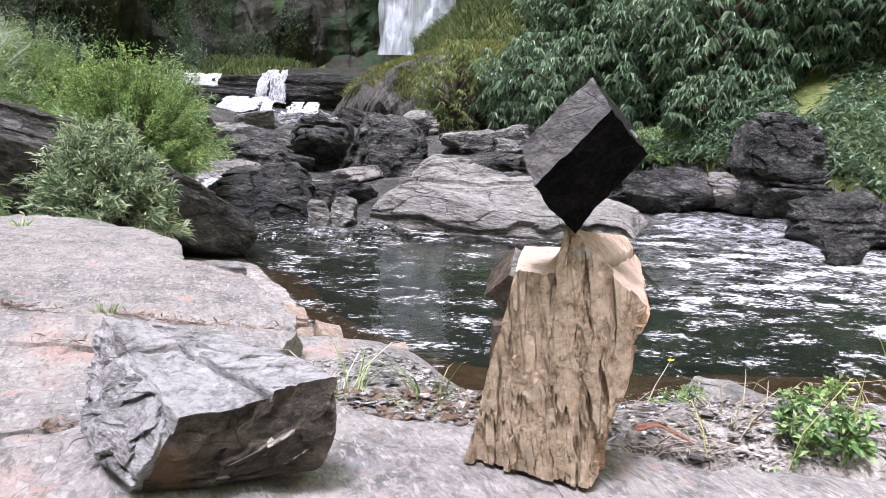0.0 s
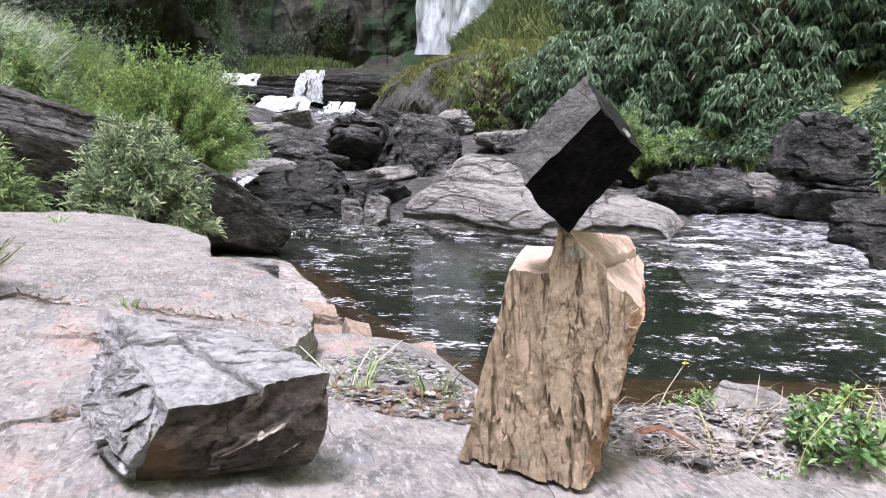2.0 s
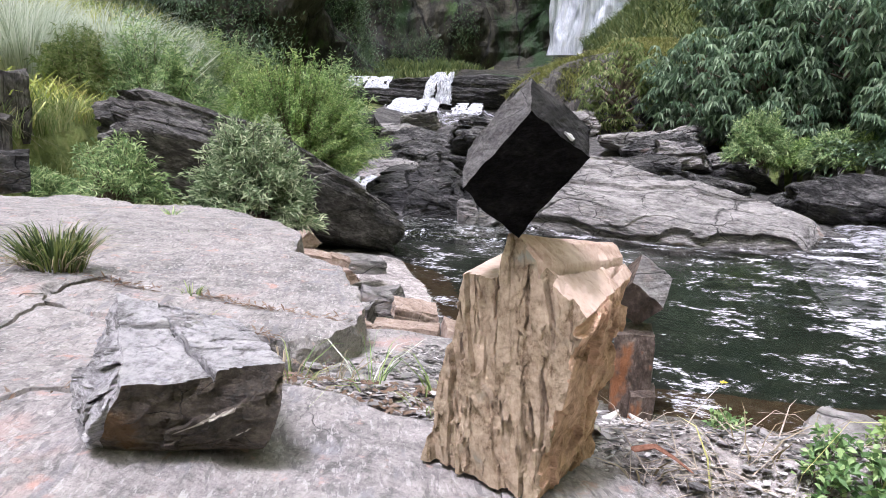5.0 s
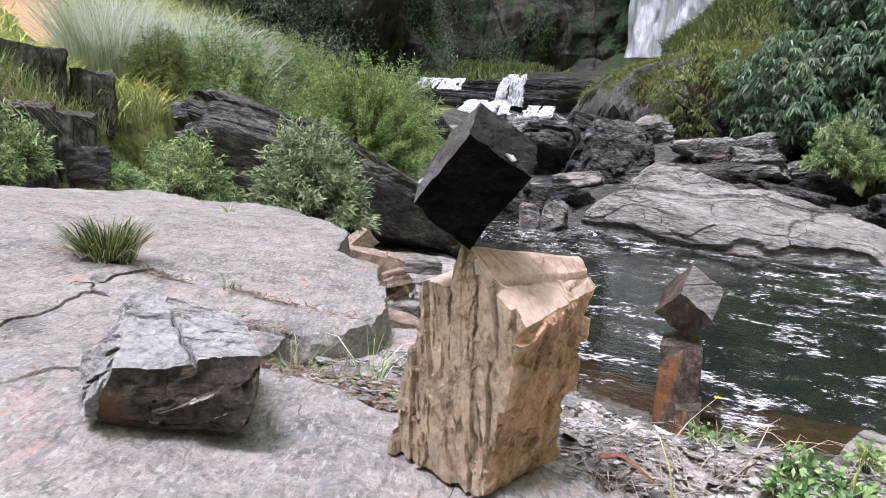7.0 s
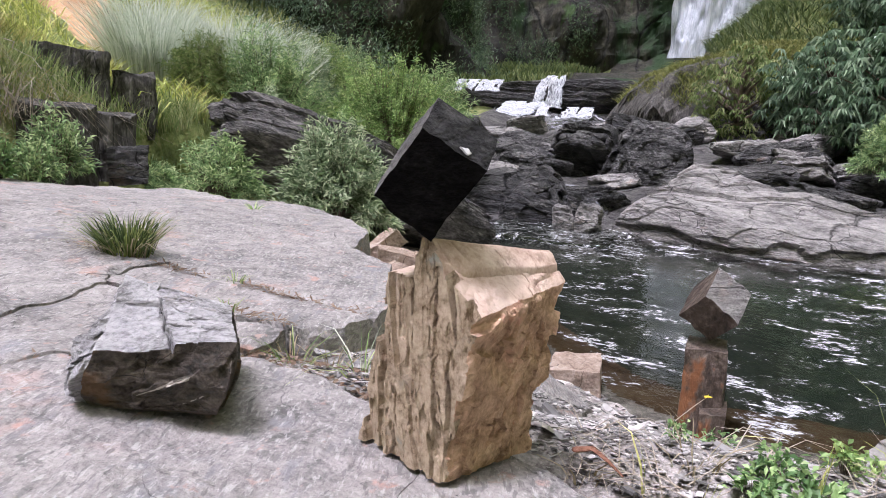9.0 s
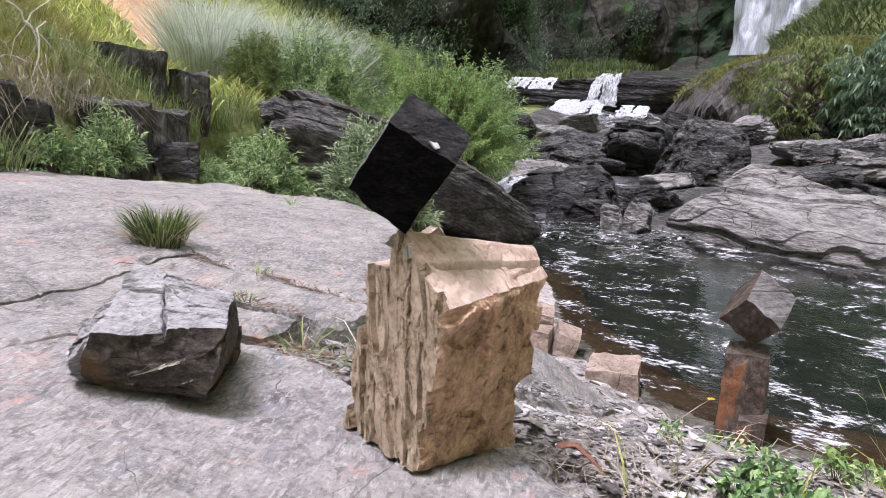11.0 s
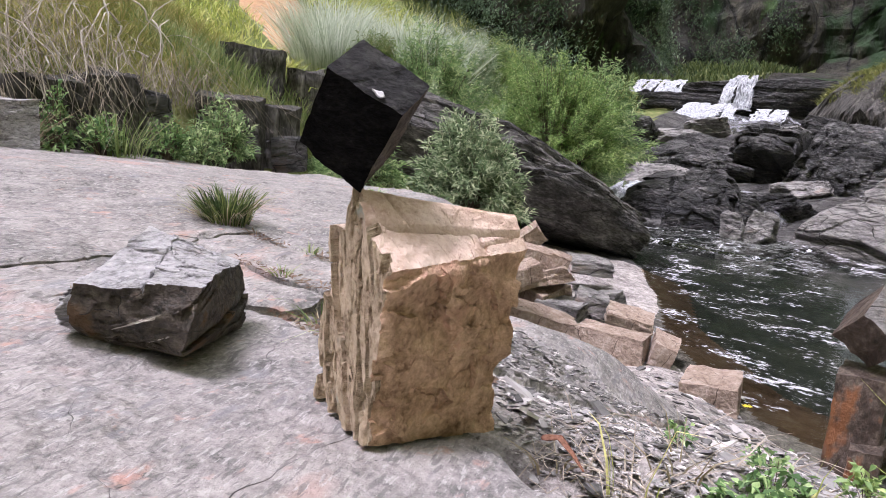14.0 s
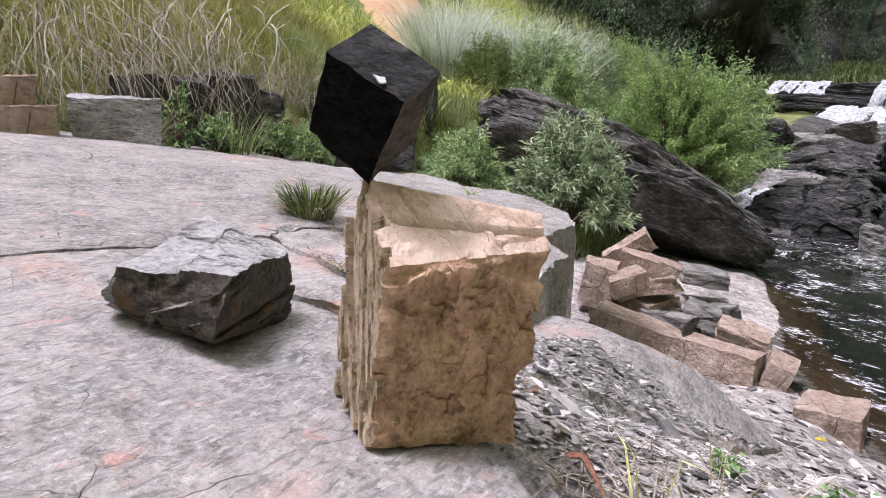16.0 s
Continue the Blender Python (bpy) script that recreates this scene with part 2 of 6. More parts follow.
M_CUBE_SIDE = material("dim_schist_face", [(0.3, (0.0070, 0.0070, 0.0070)), (0.5, (0.0210, 0.0203, 0.0203)), (0.75, (0.0665, 0.0630, 0.0616))], 12.0, 0.55, 0.7, 100, (1, 1, 2.2), tilt=(40, 40, 0), spec=0.15, spots=[((0.3150, 0.3150, 0.3150), 26.0, 0.27)])
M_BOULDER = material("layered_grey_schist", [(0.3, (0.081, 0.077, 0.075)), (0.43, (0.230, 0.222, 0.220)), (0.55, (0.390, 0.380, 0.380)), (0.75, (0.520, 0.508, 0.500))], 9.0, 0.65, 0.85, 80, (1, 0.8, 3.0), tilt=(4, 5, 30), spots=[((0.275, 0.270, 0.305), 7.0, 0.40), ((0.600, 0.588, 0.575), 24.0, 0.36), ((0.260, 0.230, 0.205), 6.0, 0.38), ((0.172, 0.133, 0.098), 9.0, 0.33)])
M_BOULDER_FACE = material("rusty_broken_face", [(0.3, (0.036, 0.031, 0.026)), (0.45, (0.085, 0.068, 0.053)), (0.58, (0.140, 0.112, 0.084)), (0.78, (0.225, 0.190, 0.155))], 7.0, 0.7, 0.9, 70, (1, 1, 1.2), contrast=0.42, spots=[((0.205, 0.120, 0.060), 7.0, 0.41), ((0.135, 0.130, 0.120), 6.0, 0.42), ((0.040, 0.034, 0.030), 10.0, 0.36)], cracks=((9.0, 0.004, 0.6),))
M_BRICKROCK = material("pink_tan_stone", [(0.3, (0.213, 0.151, 0.113)), (0.5, (0.403, 0.308, 0.243)), (0.72, (0.538, 0.443, 0.373))], 3.0, 0.8, 0.7, 30, spots=[((0.168, 0.146, 0.130), 5.0, 0.33)], cracks=((3.0, 0.008, 0.5),))
M_RUST = material("rust_brown_stone", [(0.3, (0.030, 0.022, 0.018)), (0.5, (0.085, 0.062, 0.047)), (0.72, (0.210, 0.170, 0.138))], 4.0, 0.65, 0.8, 34, (1, 1, 0.6), spots=[((0.260, 0.110, 0.045), 3.0, 0.43)])
M_SOIL = material("earth_and_shingle", [(0.3, (0.126, 0.112, 0.102)), (0.5, (0.322, 0.294, 0.273)), (0.72, (0.560, 0.511, 0.476))], 4.0, 0.9, 0.8, 60, contrast=0.4, spots=[((0.140, 0.126, 0.112), 30.0, 0.38), ((0.588, 0.546, 0.518), 40.0, 0.38)])
M_CHIP = material("slate_chips", [(0.15, (0.044, 0.043, 0.041)), (0.36, (0.163, 0.158, 0.152)), (0.56, (0.375, 0.360, 0.348)), (0.82, (0.650, 0.613, 0.587))], 6.0, 0.75, 0.3, 60, island=True)
M_HILL = material("grassy_earth", [(0.3, (0.070, 0.095, 0.025)), (0.5, (0.170, 0.210, 0.060)), (0.72, (0.320, 0.300, 0.130))], 0.5, 0.9, 0.6, 5)
# browns and greens lowered to hold the deep gorge's shade
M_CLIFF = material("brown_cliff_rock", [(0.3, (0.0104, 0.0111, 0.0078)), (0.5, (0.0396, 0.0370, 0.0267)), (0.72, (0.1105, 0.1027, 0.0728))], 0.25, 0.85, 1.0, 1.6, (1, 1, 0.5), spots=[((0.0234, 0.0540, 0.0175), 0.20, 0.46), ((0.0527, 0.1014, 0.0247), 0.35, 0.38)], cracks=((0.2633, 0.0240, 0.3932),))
M_BEDROCK = material("stream_bedrock", [(0.3, (0.02, 0.019, 0.018)), (0.5, (0.07, 0.066, 0.062)), (0.75, (0.19, 0.18, 0.17))], 1.0, 0.7, 0.9, 8, cracks=((0.8, 0.015, 0.5),))
M_LEAF_DARK = material("dark_forest_leaf", [(0.2, (0.0562, 0.1025, 0.0575)), (0.5, (0.1650, 0.2600, 0.1525)), (0.8, (0.4312, 0.5375, 0.3750))], 0.6, 0.38, spec=0.6, leaf=True, island=True)
# darker copy of the forest leaf, with the gorge's shade in its greens
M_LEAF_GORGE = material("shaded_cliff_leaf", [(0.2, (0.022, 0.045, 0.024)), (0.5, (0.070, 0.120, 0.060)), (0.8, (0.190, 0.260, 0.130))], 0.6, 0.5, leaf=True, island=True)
M_LEAF_MID = material("mid_green_leaf", [(0.2, (0.1156, 0.1975, 0.0867)), (0.5, (0.3179, 0.4623, 0.2071)), (0.8, (0.7128, 0.7898, 0.4527))], 0.8, 0.5, leaf=True, island=True)
M_LEAF_BRIGHT = material("bright_green_leaf", [(0.2, (0.1113, 0.1984, 0.0677)), (0.5, (0.2903, 0.4354, 0.1451)), (0.8, (0.6386, 0.7354, 0.3290))], 0.9, 0.5, leaf=True, island=True)
M_LEAF_WILLOW = material("grey_green_leaf", [(0.2, (0.090, 0.140, 0.070)), (0.5, (0.290, 0.390, 0.215)), (0.8, (0.780, 0.820, 0.600))], 2.0, 0.5, leaf=True, island=True)
M_GRASS = material("green_grass", [(0.2, (0.103, 0.157, 0.052)), (0.5, (0.233, 0.314, 0.106)), (0.8, (0.466, 0.470, 0.246))], 1.0, 0.6, leaf=True, island=True)
M_GRASS_Y = material("yellow_green_grass", [(0.2, (0.2200, 0.2805, 0.0550)), (0.5, (0.4730, 0.5390, 0.1265)), (0.8, (0.7590, 0.7150, 0.3080))], 0.7, 0.6, leaf=True, island=True)
M_GRASS_NEAR = material("rough_hill_grass", [(0.2, (0.120, 0.140, 0.032)), (0.45, (0.290, 0.320, 0.070)), (0.65, (0.400, 0.330, 0.130)), (0.85, (0.560, 0.500, 0.240))], 1.4, 0.6, leaf=True, island=True)
M_HUMP = material("mossy_cushion_grass", [(0.2, (0.075, 0.095, 0.025)), (0.5, (0.200, 0.225, 0.060)), (0.8, (0.400, 0.390, 0.140))], 0.7, 0.7, leaf=True, island=True)
M_SLOPE = material("slope_grass", [(0.2, (0.0400, 0.0680, 0.0240)), (0.5, (0.0960, 0.1400, 0.0440)), (0.8, (0.2160, 0.2400, 0.0880))], 0.6, 0.6, leaf=True, island=True)
M_TUFT = material("dark_tuft_grass", [(0.2, (0.03, 0.055, 0.018)), (0.5, (0.085, 0.13, 0.04)), (0.8, (0.26, 0.30, 0.09))], 9.0, 0.6, leaf=True, island=True)
M_GRASS_DRY = material("dry_grass", [(0.2, (0.20, 0.16, 0.09)), (0.5, (0.36, 0.30, 0.19)), (0.8, (0.52, 0.46, 0.34))], 1.0, 0.7, leaf=True, island=True)
M_SILVER = material("silver_grass", [(0.2, (0.340, 0.410, 0.285)), (0.5, (0.640, 0.690, 0.570)), (0.8, (0.840, 0.860, 0.790))], 0.8, 0.6, leaf=True, island=True, through_leaf=0.5)
M_WEED = material("fresh_weed_leaf", [(0.2, (0.065, 0.135, 0.050)), (0.5, (0.190, 0.330, 0.120)), (0.8, (0.480, 0.620, 0.280))], 9.0, 0.45, leaf=True, island=True)
M_TWIG = material("twig_bark", [(0.3, (0.08, 0.06, 0.045)), (0.7, (0.24, 0.19, 0.14))], 8.0, 0.9, 0.3, 60)
M_STRAW = material("bleached_stem", [(0.3, (0.230, 0.185, 0.135)), (0.7, (0.520, 0.460, 0.380))], 8.0, 0.9, 0.2, 60)
M_BRANCH = material("bleached_branch", [(0.3, (0.33, 0.29, 0.24)), (0.7, (0.62, 0.57, 0.50))], 12.0, 0.85, 0.3, 80)
M_ROTTEN = material("rotten_wood", [(0.3, (0.112, 0.042, 0.021)), (0.7, (0.280, 0.140, 0.091))], 40.0, 0.9, 0.5, 200, (1, 1, 1))
M_BLOOM = material("yellow_petal", [(0.2, (0.55, 0.42, 0.02)), (0.8, (0.75, 0.62, 0.05))], 20.0, 0.6, leaf=True, island=True)
M_LITTER = material("dead_leaf", [(0.1, (0.0800, 0.0510, 0.0333)), (0.5, (0.2240, 0.1530, 0.1045)), (0.9, (0.3360, 0.2720, 0.2185))], 6.0, 0.8, leaf=True, island=True)
M_PATHSOIL = material("orange_earth", [(0.3, (0.34, 0.19, 0.10)), (0.5, (0.48, 0.29, 0.16)), (0.72, (0.55, 0.38, 0.22))], 0.8, 0.9, 0.4, 8)


def water_material(name, foam, scale, stretch, cut, ripple, soft=0.06, white=(0.78, 0.79, 0.82), mats=(), patch=0.35):
    """mats: (x, y, half width, half depth, strength) of the places where foam gathers."""
    m = bpy.data.materials.new(name)
    m.use_nodes = True
    n, l = m.node_tree.nodes, m.node_tree.links
    n.clear()
    out = n.new("ShaderNodeOutputMaterial")
    w = n.new("ShaderNodeBsdfPrincipled")
    w.inputs["Base Color"].default_value = (0.19, 0.20, 0.165, 1)
    w.inputs["Roughness"].default_value = 0.06
    w.inputs["IOR"].default_value = 1.33
    w.inputs["Transmission Weight"].default_value = 1.0
    f = n.new("ShaderNodeBsdfPrincipled")
    f.inputs["Base Color"].default_value = (*white, 1)
    f.inputs["Roughness"].default_value = 0.6
    coord = n.new("ShaderNodeTexCoord")
    mp = n.new("ShaderNodeMapping")
    mp.inputs["Scale"].default_value = stretch
    l.new(coord.outputs["Object"], mp.inputs["Vector"])

    def nz(sc, d=5.0, r=0.6):
        t = n.new("ShaderNodeTexNoise")
        t.inputs["Scale"].default_value, t.inputs["Detail"].default_value, t.inputs["Roughness"].default_value = sc, d, r
        l.new(mp.outputs[0], t.inputs["Vector"])
        return t.outputs["Fac"]
    a1, a2 = nz(scale, 6.0, 0.75), nz(scale * 0.13, 3.0)
    add = n.new("ShaderNodeMath")
    add.operation = "ADD"
    sc2 = n.new("ShaderNodeMath")
    sc2.operation = "MULTIPLY"
    sc2.inputs[1].default_value = patch
    l.new(a2, sc2.inputs[0])
    l.new(a1, add.inputs[0])
    l.new(sc2.outputs[0], add.inputs[1])
    total = add.outputs[0]
    for mx_, my_, wx_, wy_, strength in mats:
        at = n.new("ShaderNodeMapping")
        at.vector_type = "TEXTURE"
        at.inputs["Location"].default_value, at.inputs["Scale"].default_value = (mx_, my_, 0), (wx_, wy_, 1e4)
        l.new(coord.outputs["Object"], at.inputs["Vector"])
        far = n.new("ShaderNodeVectorMath")
        far.operation = "LENGTH"
        l.new(at.outputs[0], far.inputs[0])
        near = n.new("ShaderNodeMapRange")
        near.inputs[1].default_value, near.inputs[2].default_value = 1.0, 0.0
        near.inputs[4].default_value = strength
        l.new(far.outputs["Value"], near.inputs[0])
        more = n.new("ShaderNodeMath")
        more.operation = "ADD"
        l.new(total, more.inputs[0])
        l.new(near.outputs[0], more.inputs[1])
        total = more.outputs[0]
    mr = n.new("ShaderNodeMapRange")
    mr.inputs[1].default_value, mr.inputs[2].default_value = cut, cut + soft
    mr.inputs[4].default_value = foam
    l.new(total, mr.inputs[0])
    bump = n.new("ShaderNodeBump")
    bump.inputs["Strength"].default_value, bump.inputs["Distance"].default_value = ripple, 0.06
    l.new(nz(scale * 0.55, 4.0, 0.55), bump.inputs["Height"])
    l.new(bump.outputs[0], w.inputs["Normal"])
    l.new(bump.outputs[0], f.inputs["Normal"])
    mix = n.new("ShaderNodeMixShader")
    l.new(mr.outputs[0], mix.inputs[0])
    l.new(w.outputs[0], mix.inputs[1])
    l.new(f.outputs[0], mix.inputs[2])
    l.new(mix.outputs[0], out.inputs["Surface"])
    return m


M_WATER = water_material("pool_water", 0.7, 18.0, (0.7, 1.2, 1), 0.99, 0.06, 0.10, (0.66, 0.665, 0.68), mats=((5.8, 10.6, 4.2, 5.4, 0.13), (4.0, 8.0, 3.4, 3.2, 0.05), (-2.0, 11.2, 2.4, 1.2, 0.14)), patch=0.8)
M_FOAM = water_material("foam_water", 0.85, 9.0, (1.3, 0.9, 1), 0.73, 0.3, 0.10)
M_CASCADE = material("cascade_water", [(0.3, (0.12, 0.125, 0.14)), (0.45, (0.36, 0.375, 0.41)), (0.6, (0.60, 0.62, 0.65))], 4.0, 0.5, 0.5, 16.0, (2.2, 2.2, 0.2), contrast=0.5)
M_RAPID = water_material("rapid_water", 0.8, 5.0, (0.9, 1.1, 1), 0.60, 0.9, 0.30, (0.56, 0.56, 0.60))
M_FALL = material("falling_water", [(0.3, (0.34, 0.38, 0.44)), (0.5, (0.62, 0.66, 0.72)), (0.7, (0.82, 0.84, 0.88))], 0.9, 0.5, 0.6, 6.0, (2.5, 2.5, 0.12))
M_SHALLOW = material("rusty_shallow_bed", [(0.3, (0.0620, 0.0324, 0.0127)), (0.5, (0.1240, 0.0720, 0.0340)), (0.72, (0.1612, 0.1224, 0.0765))], 2.0, 0.8, 0.4, 14)
M_BED = material("pool_bed", [(0.3, (0.012, 0.022, 0.016)), (0.7, (0.045, 0.055, 0.035))], 0.7, 0.9, 0.3, 8)

# ---- the lie of the land ----
WATER = -1.95


def smooth(e0, e1, v):
    t = np.clip((v - e0) / (e1 - e0), 0, 1)
    return t * t * (3 - 2 * t)


def ledge_top(x, y):
    return np.maximum(0.15 - 0.06 * np.maximum(x, -2.4) - 0.14 * y, -0.30 + 0.02 * (y - 3))


def shore(x):
    """How far ahead the near bank meets the water."""
    return np.interp(x, [-6, -4.2, -3.1, -2.3, -1.7, -0.4, 0.5, 3.8, 12], [11.5, 10.4, 9.1, 7.9, 6.7, 5.5, 5.2, 5.35, 5.3])


def far_shore(x):
    return np.interp(x, [-5, -3.5, -1, 1, 3, 6, 9, 14], [13.2, 13.4, 12.8, 12.2, 13.8, 14.5, 13.5, 12])


def land(x, y):
    x, y = np.asarray(x, float), np.asarray(y, float)
    s = shore(x)
    k = (y - 1.35) / (s - 1.35)
    k = np.where((k > 0) & (k < 1), np.abs(k) ** np.interp(x, [-1.6, -0.6], [0.2, 1.0]), k)
    slope = np.where(k < 1, -0.06 + (WATER + 0.06) * np.maximum(k, 0), WATER - 0.75 * smooth(0, 1.0, (y - s) / 2.2))
    f = far_shore(x)
    bed = WATER - 0.75
    valley = WATER - 0.1 + np.maximum(y - f, 0) * 0.13
    valley = np.where(y > 31, WATER + 0.1 + 0.13 * 18 + (y - 31) * 0.11, valley)
    z = np.where(y < f - 1.2, np.maximum(slope, bed), bed + (valley - bed) * smooth(f - 1.2, f + 0.3, y))
    z = np.where(y > f + 0.3, valley, z)
    z = z - 0.07 * np.exp(-((y - 1.15) / 0.06) ** 2) * smooth(0.33, 0.42, x) * smooth(1.5, 1.2, x)
    # left bank and hill
    left = np.interp(y, [-20, 1, 3, 5, 8, 11, 15, 25, 33, 60], [-5.4, -5.4, -5.5, -6.3, -7.4, -8.2, -10, -12.5, -14, -20])
    d = left - x
    near = smooth(9, 4, y)
    hill = -0.1 + (0.30 + 0.25 * near) * d + 0.012 * np.maximum(d, 0) ** 2 + 0.45 * near * smooth(0, 0.7, d)
    rise = smooth(-2.5, 1.5, d) * smooth(5.5, 8, y)
    z = np.where(d > 0, np.maximum(hill, z), z)
    z = z + (np.maximum(-0.3, z) - z) * rise * (d <= 0)
    # right bank and hill
    right = np.interp(y, [-20, 4, 9, 13, 18, 22, 27, 45, 60], [12, 11, 10.5, 9.0, 4.5, 3.0, 0.3, -4.2, -5])
    d = x - right
    hill = -1.2 + (0.5 + 0.28 * smooth(27, 42, y)) * d + 0.02 * np.maximum(d, 0) ** 2 + 0.06 * np.maximum(y - 12, 0) + 0.17 * np.maximum(y - 27, 0) * smooth(62, 45, y)
    z = np.where(d > 0, np.maximum(hill, z), z)
    # the head of the gorge, and an added unseen rise behind the walk to block low sky
    z = z + 1.1 * np.maximum(y - 62, 0)
    z = z + 0.9 * np.maximum(-7 - y, 0)
    return z


def land_full(x, y):
    p = np.stack([x, y, x * 0], -1)
    z = land(x, y)
    far = smooth(4, 30, np.hypot(x, y))
    return z + 0.025 * fbm(p * 2.5, 3, 3) + 0.6 * far * fbm(p * 0.25, 5, 4)


def grid_lines(lo, hi, dense_lo, dense_hi, step, grow):
    mid = list(np.arange(dense_lo, dense_hi, step))
    up, st = [mid[-1]], step
    while up[-1] < hi:
        st *= grow
        up.append(up[-1] + st)
    dn, st = [mid[0]], step
    while dn[-1] > lo:
        st *= grow
        dn.append(dn[-1] - st)
    return np.array(dn[:0:-1] + mid + up[1:])


def grid_faces(nx, ny):
    i = np.arange(nx * ny).reshape(ny, nx)
    return np.stack([i[:-1, :-1], i[:-1, 1:], i[1:, 1:], i[1:, :-1]], -1).reshape(-1, 4)


gx, gy = grid_lines(-400, 400, -4.5, 4.0, 0.06, 1.05), grid_lines(-400, 500, 0.6, 9.0, 0.06, 1.045)
X, Y = np.meshgrid(gx, gy)
xs, ys = X.ravel(), Y.ravel()
from mathutils.geometry import delaunay_2d_cdt


def inside(poly, x, y):
    x, y = np.asarray(x, float), np.asarray(y, float)
    res = np.zeros(x.shape, bool)
    n = len(poly)
    for i in range(n):
        (x1, y1), (x2, y2) = poly[i], poly[(i + 1) % n]
        c = ((y1 > y) != (y2 > y)) & (x < (x2 - x1) * (y - y1) / (y2 - y1 + 1e-12) + x1)
        res ^= c
    return res


FRONT = [(-0.60, -4.0), (-0.56, 0.63), (-0.55, 0.80), (-0.545, 0.91), (-0.505, 0.99), (-0.44, 1.16), (-0.31, 1.245), (-0.15, 1.25), (-0.02, 1.205), (0.10, 1.18), (0.21, 1.20), (0.32, 1.14), (0.39, 1.12), (0.54, 1.06), (0.77, 1.07), (1.3, 1.02), (2.2, 0.8), (4.0, 0.4), (4.0, -4.0)]
MIDDLE = [(-0.615, -4.0), (-0.575, 0.63), (-0.565, 0.80), (-0.56, 0.92), (-0.523, 1.0), (-0.465, 1.19), (-0.40, 1.33), (-0.42, 1.49), (-0.65, 1.475), (-1.06, 1.45), (-0.94, 1.21), (-0.86, 1.05), (-0.81, 0.87), (-0.73, 0.66), (-0.68, 0.3), (-0.72, -4.0)]
STEP = [(-1.09, 1.48), (-0.65, 1.505), (-0.39, 1.52), (-0.33, 1.62), (-0.33, 1.80), (-0.75, 1.82), (-1.0, 1.805), (-1.19, 1.82), (-1.17, 1.62)]
BACK = [(-5.6, -4.0), (-0.727, -4.0), (-0.687, 0.3), (-0.736, 0.66), (-0.816, 0.87), (-0.866, 1.05), (-0.947, 1.215), (-1.07, 1.457), (-1.10, 1.485), (-1.185, 1.62), (-1.21, 1.84), (-1.0, 1.83), (-0.75, 1.845), (-0.35, 1.83), (-0.39, 2.0), (-0.52, 2.26), (-0.66, 2.48), (-0.80, 2.71), (-1.12, 2.9), (-1.5, 3.6), (-1.85, 3.95), (-2.2, 4.15), (-3.0, 4.32), (-3.8, 4.32), (-4.5, 4.1), (-5.1, 3.75), (-5.6, 3.4)]
SHORE = [(-0.36, 1.51), (-0.12, 1.46), (0.03, 1.50), (0.14, 1.9), (0.18, 2.3), (0.15, 2.8), (-0.1, 3.3), (-0.6, 3.35), (-0.85, 2.9), (-0.70, 2.62), (-0.54, 2.30), (-0.41, 2.0), (-0.345, 1.82)]

zs = land_full(xs, ys)
under = np.zeros(len(xs), bool)
for poly in (FRONT, MIDDLE, STEP, BACK):
    under |= inside(poly, xs, ys)
zs = np.where(under, np.minimum(ledge_top(xs, ys) - 0.14, 9), zs)
ground = part("ground", make_mesh("ground", np.stack([xs, ys, zs], -1), grid_faces(len(gx), len(gy)), M_SOIL, True))
tagged(ground, "grey shingle slope, pool bed and grassy gorge sides", "ground", kind="structure")
me = ground.data
me.materials.append(M_HILL)
me.materials.append(M_BED)
me.materials.append(M_BEDROCK)
me.materials.append(M_SHALLOW)
me.materials.append(M_CLIFF)
cx = X[:-1, :-1].ravel()
cy = Y[:-1, :-1].ravel()
cz = land(cx, cy)
hilly = ((cx < np.interp(cy, [-20, 3, 8, 15, 33, 60], [-5.3, -5.4, -6.0, -8, -13, -20])) | (cx > np.interp(cy, [-20, 9, 13, 18, 27, 60], [11, 10, 8.5, 4.5, 0, -4])) | ((cy > 33) & ((cx < -14.5) | (cx > np.interp(cy, [33, 45, 60], [-1.0, -4.2, -5.0])))) | (cy < -4))
pooly = (cz < WATER - 0.42) & ~hilly
me.polygons.foreach_set("material_index", np.where(hilly, 1, np.where(pooly, 2, np.where(cy > 34, 5, np.where(cy > 9.5, 3, np.where((cz < WATER - 0.03) & (cy > 4.5), 4, 0))))).astype(np.int32))


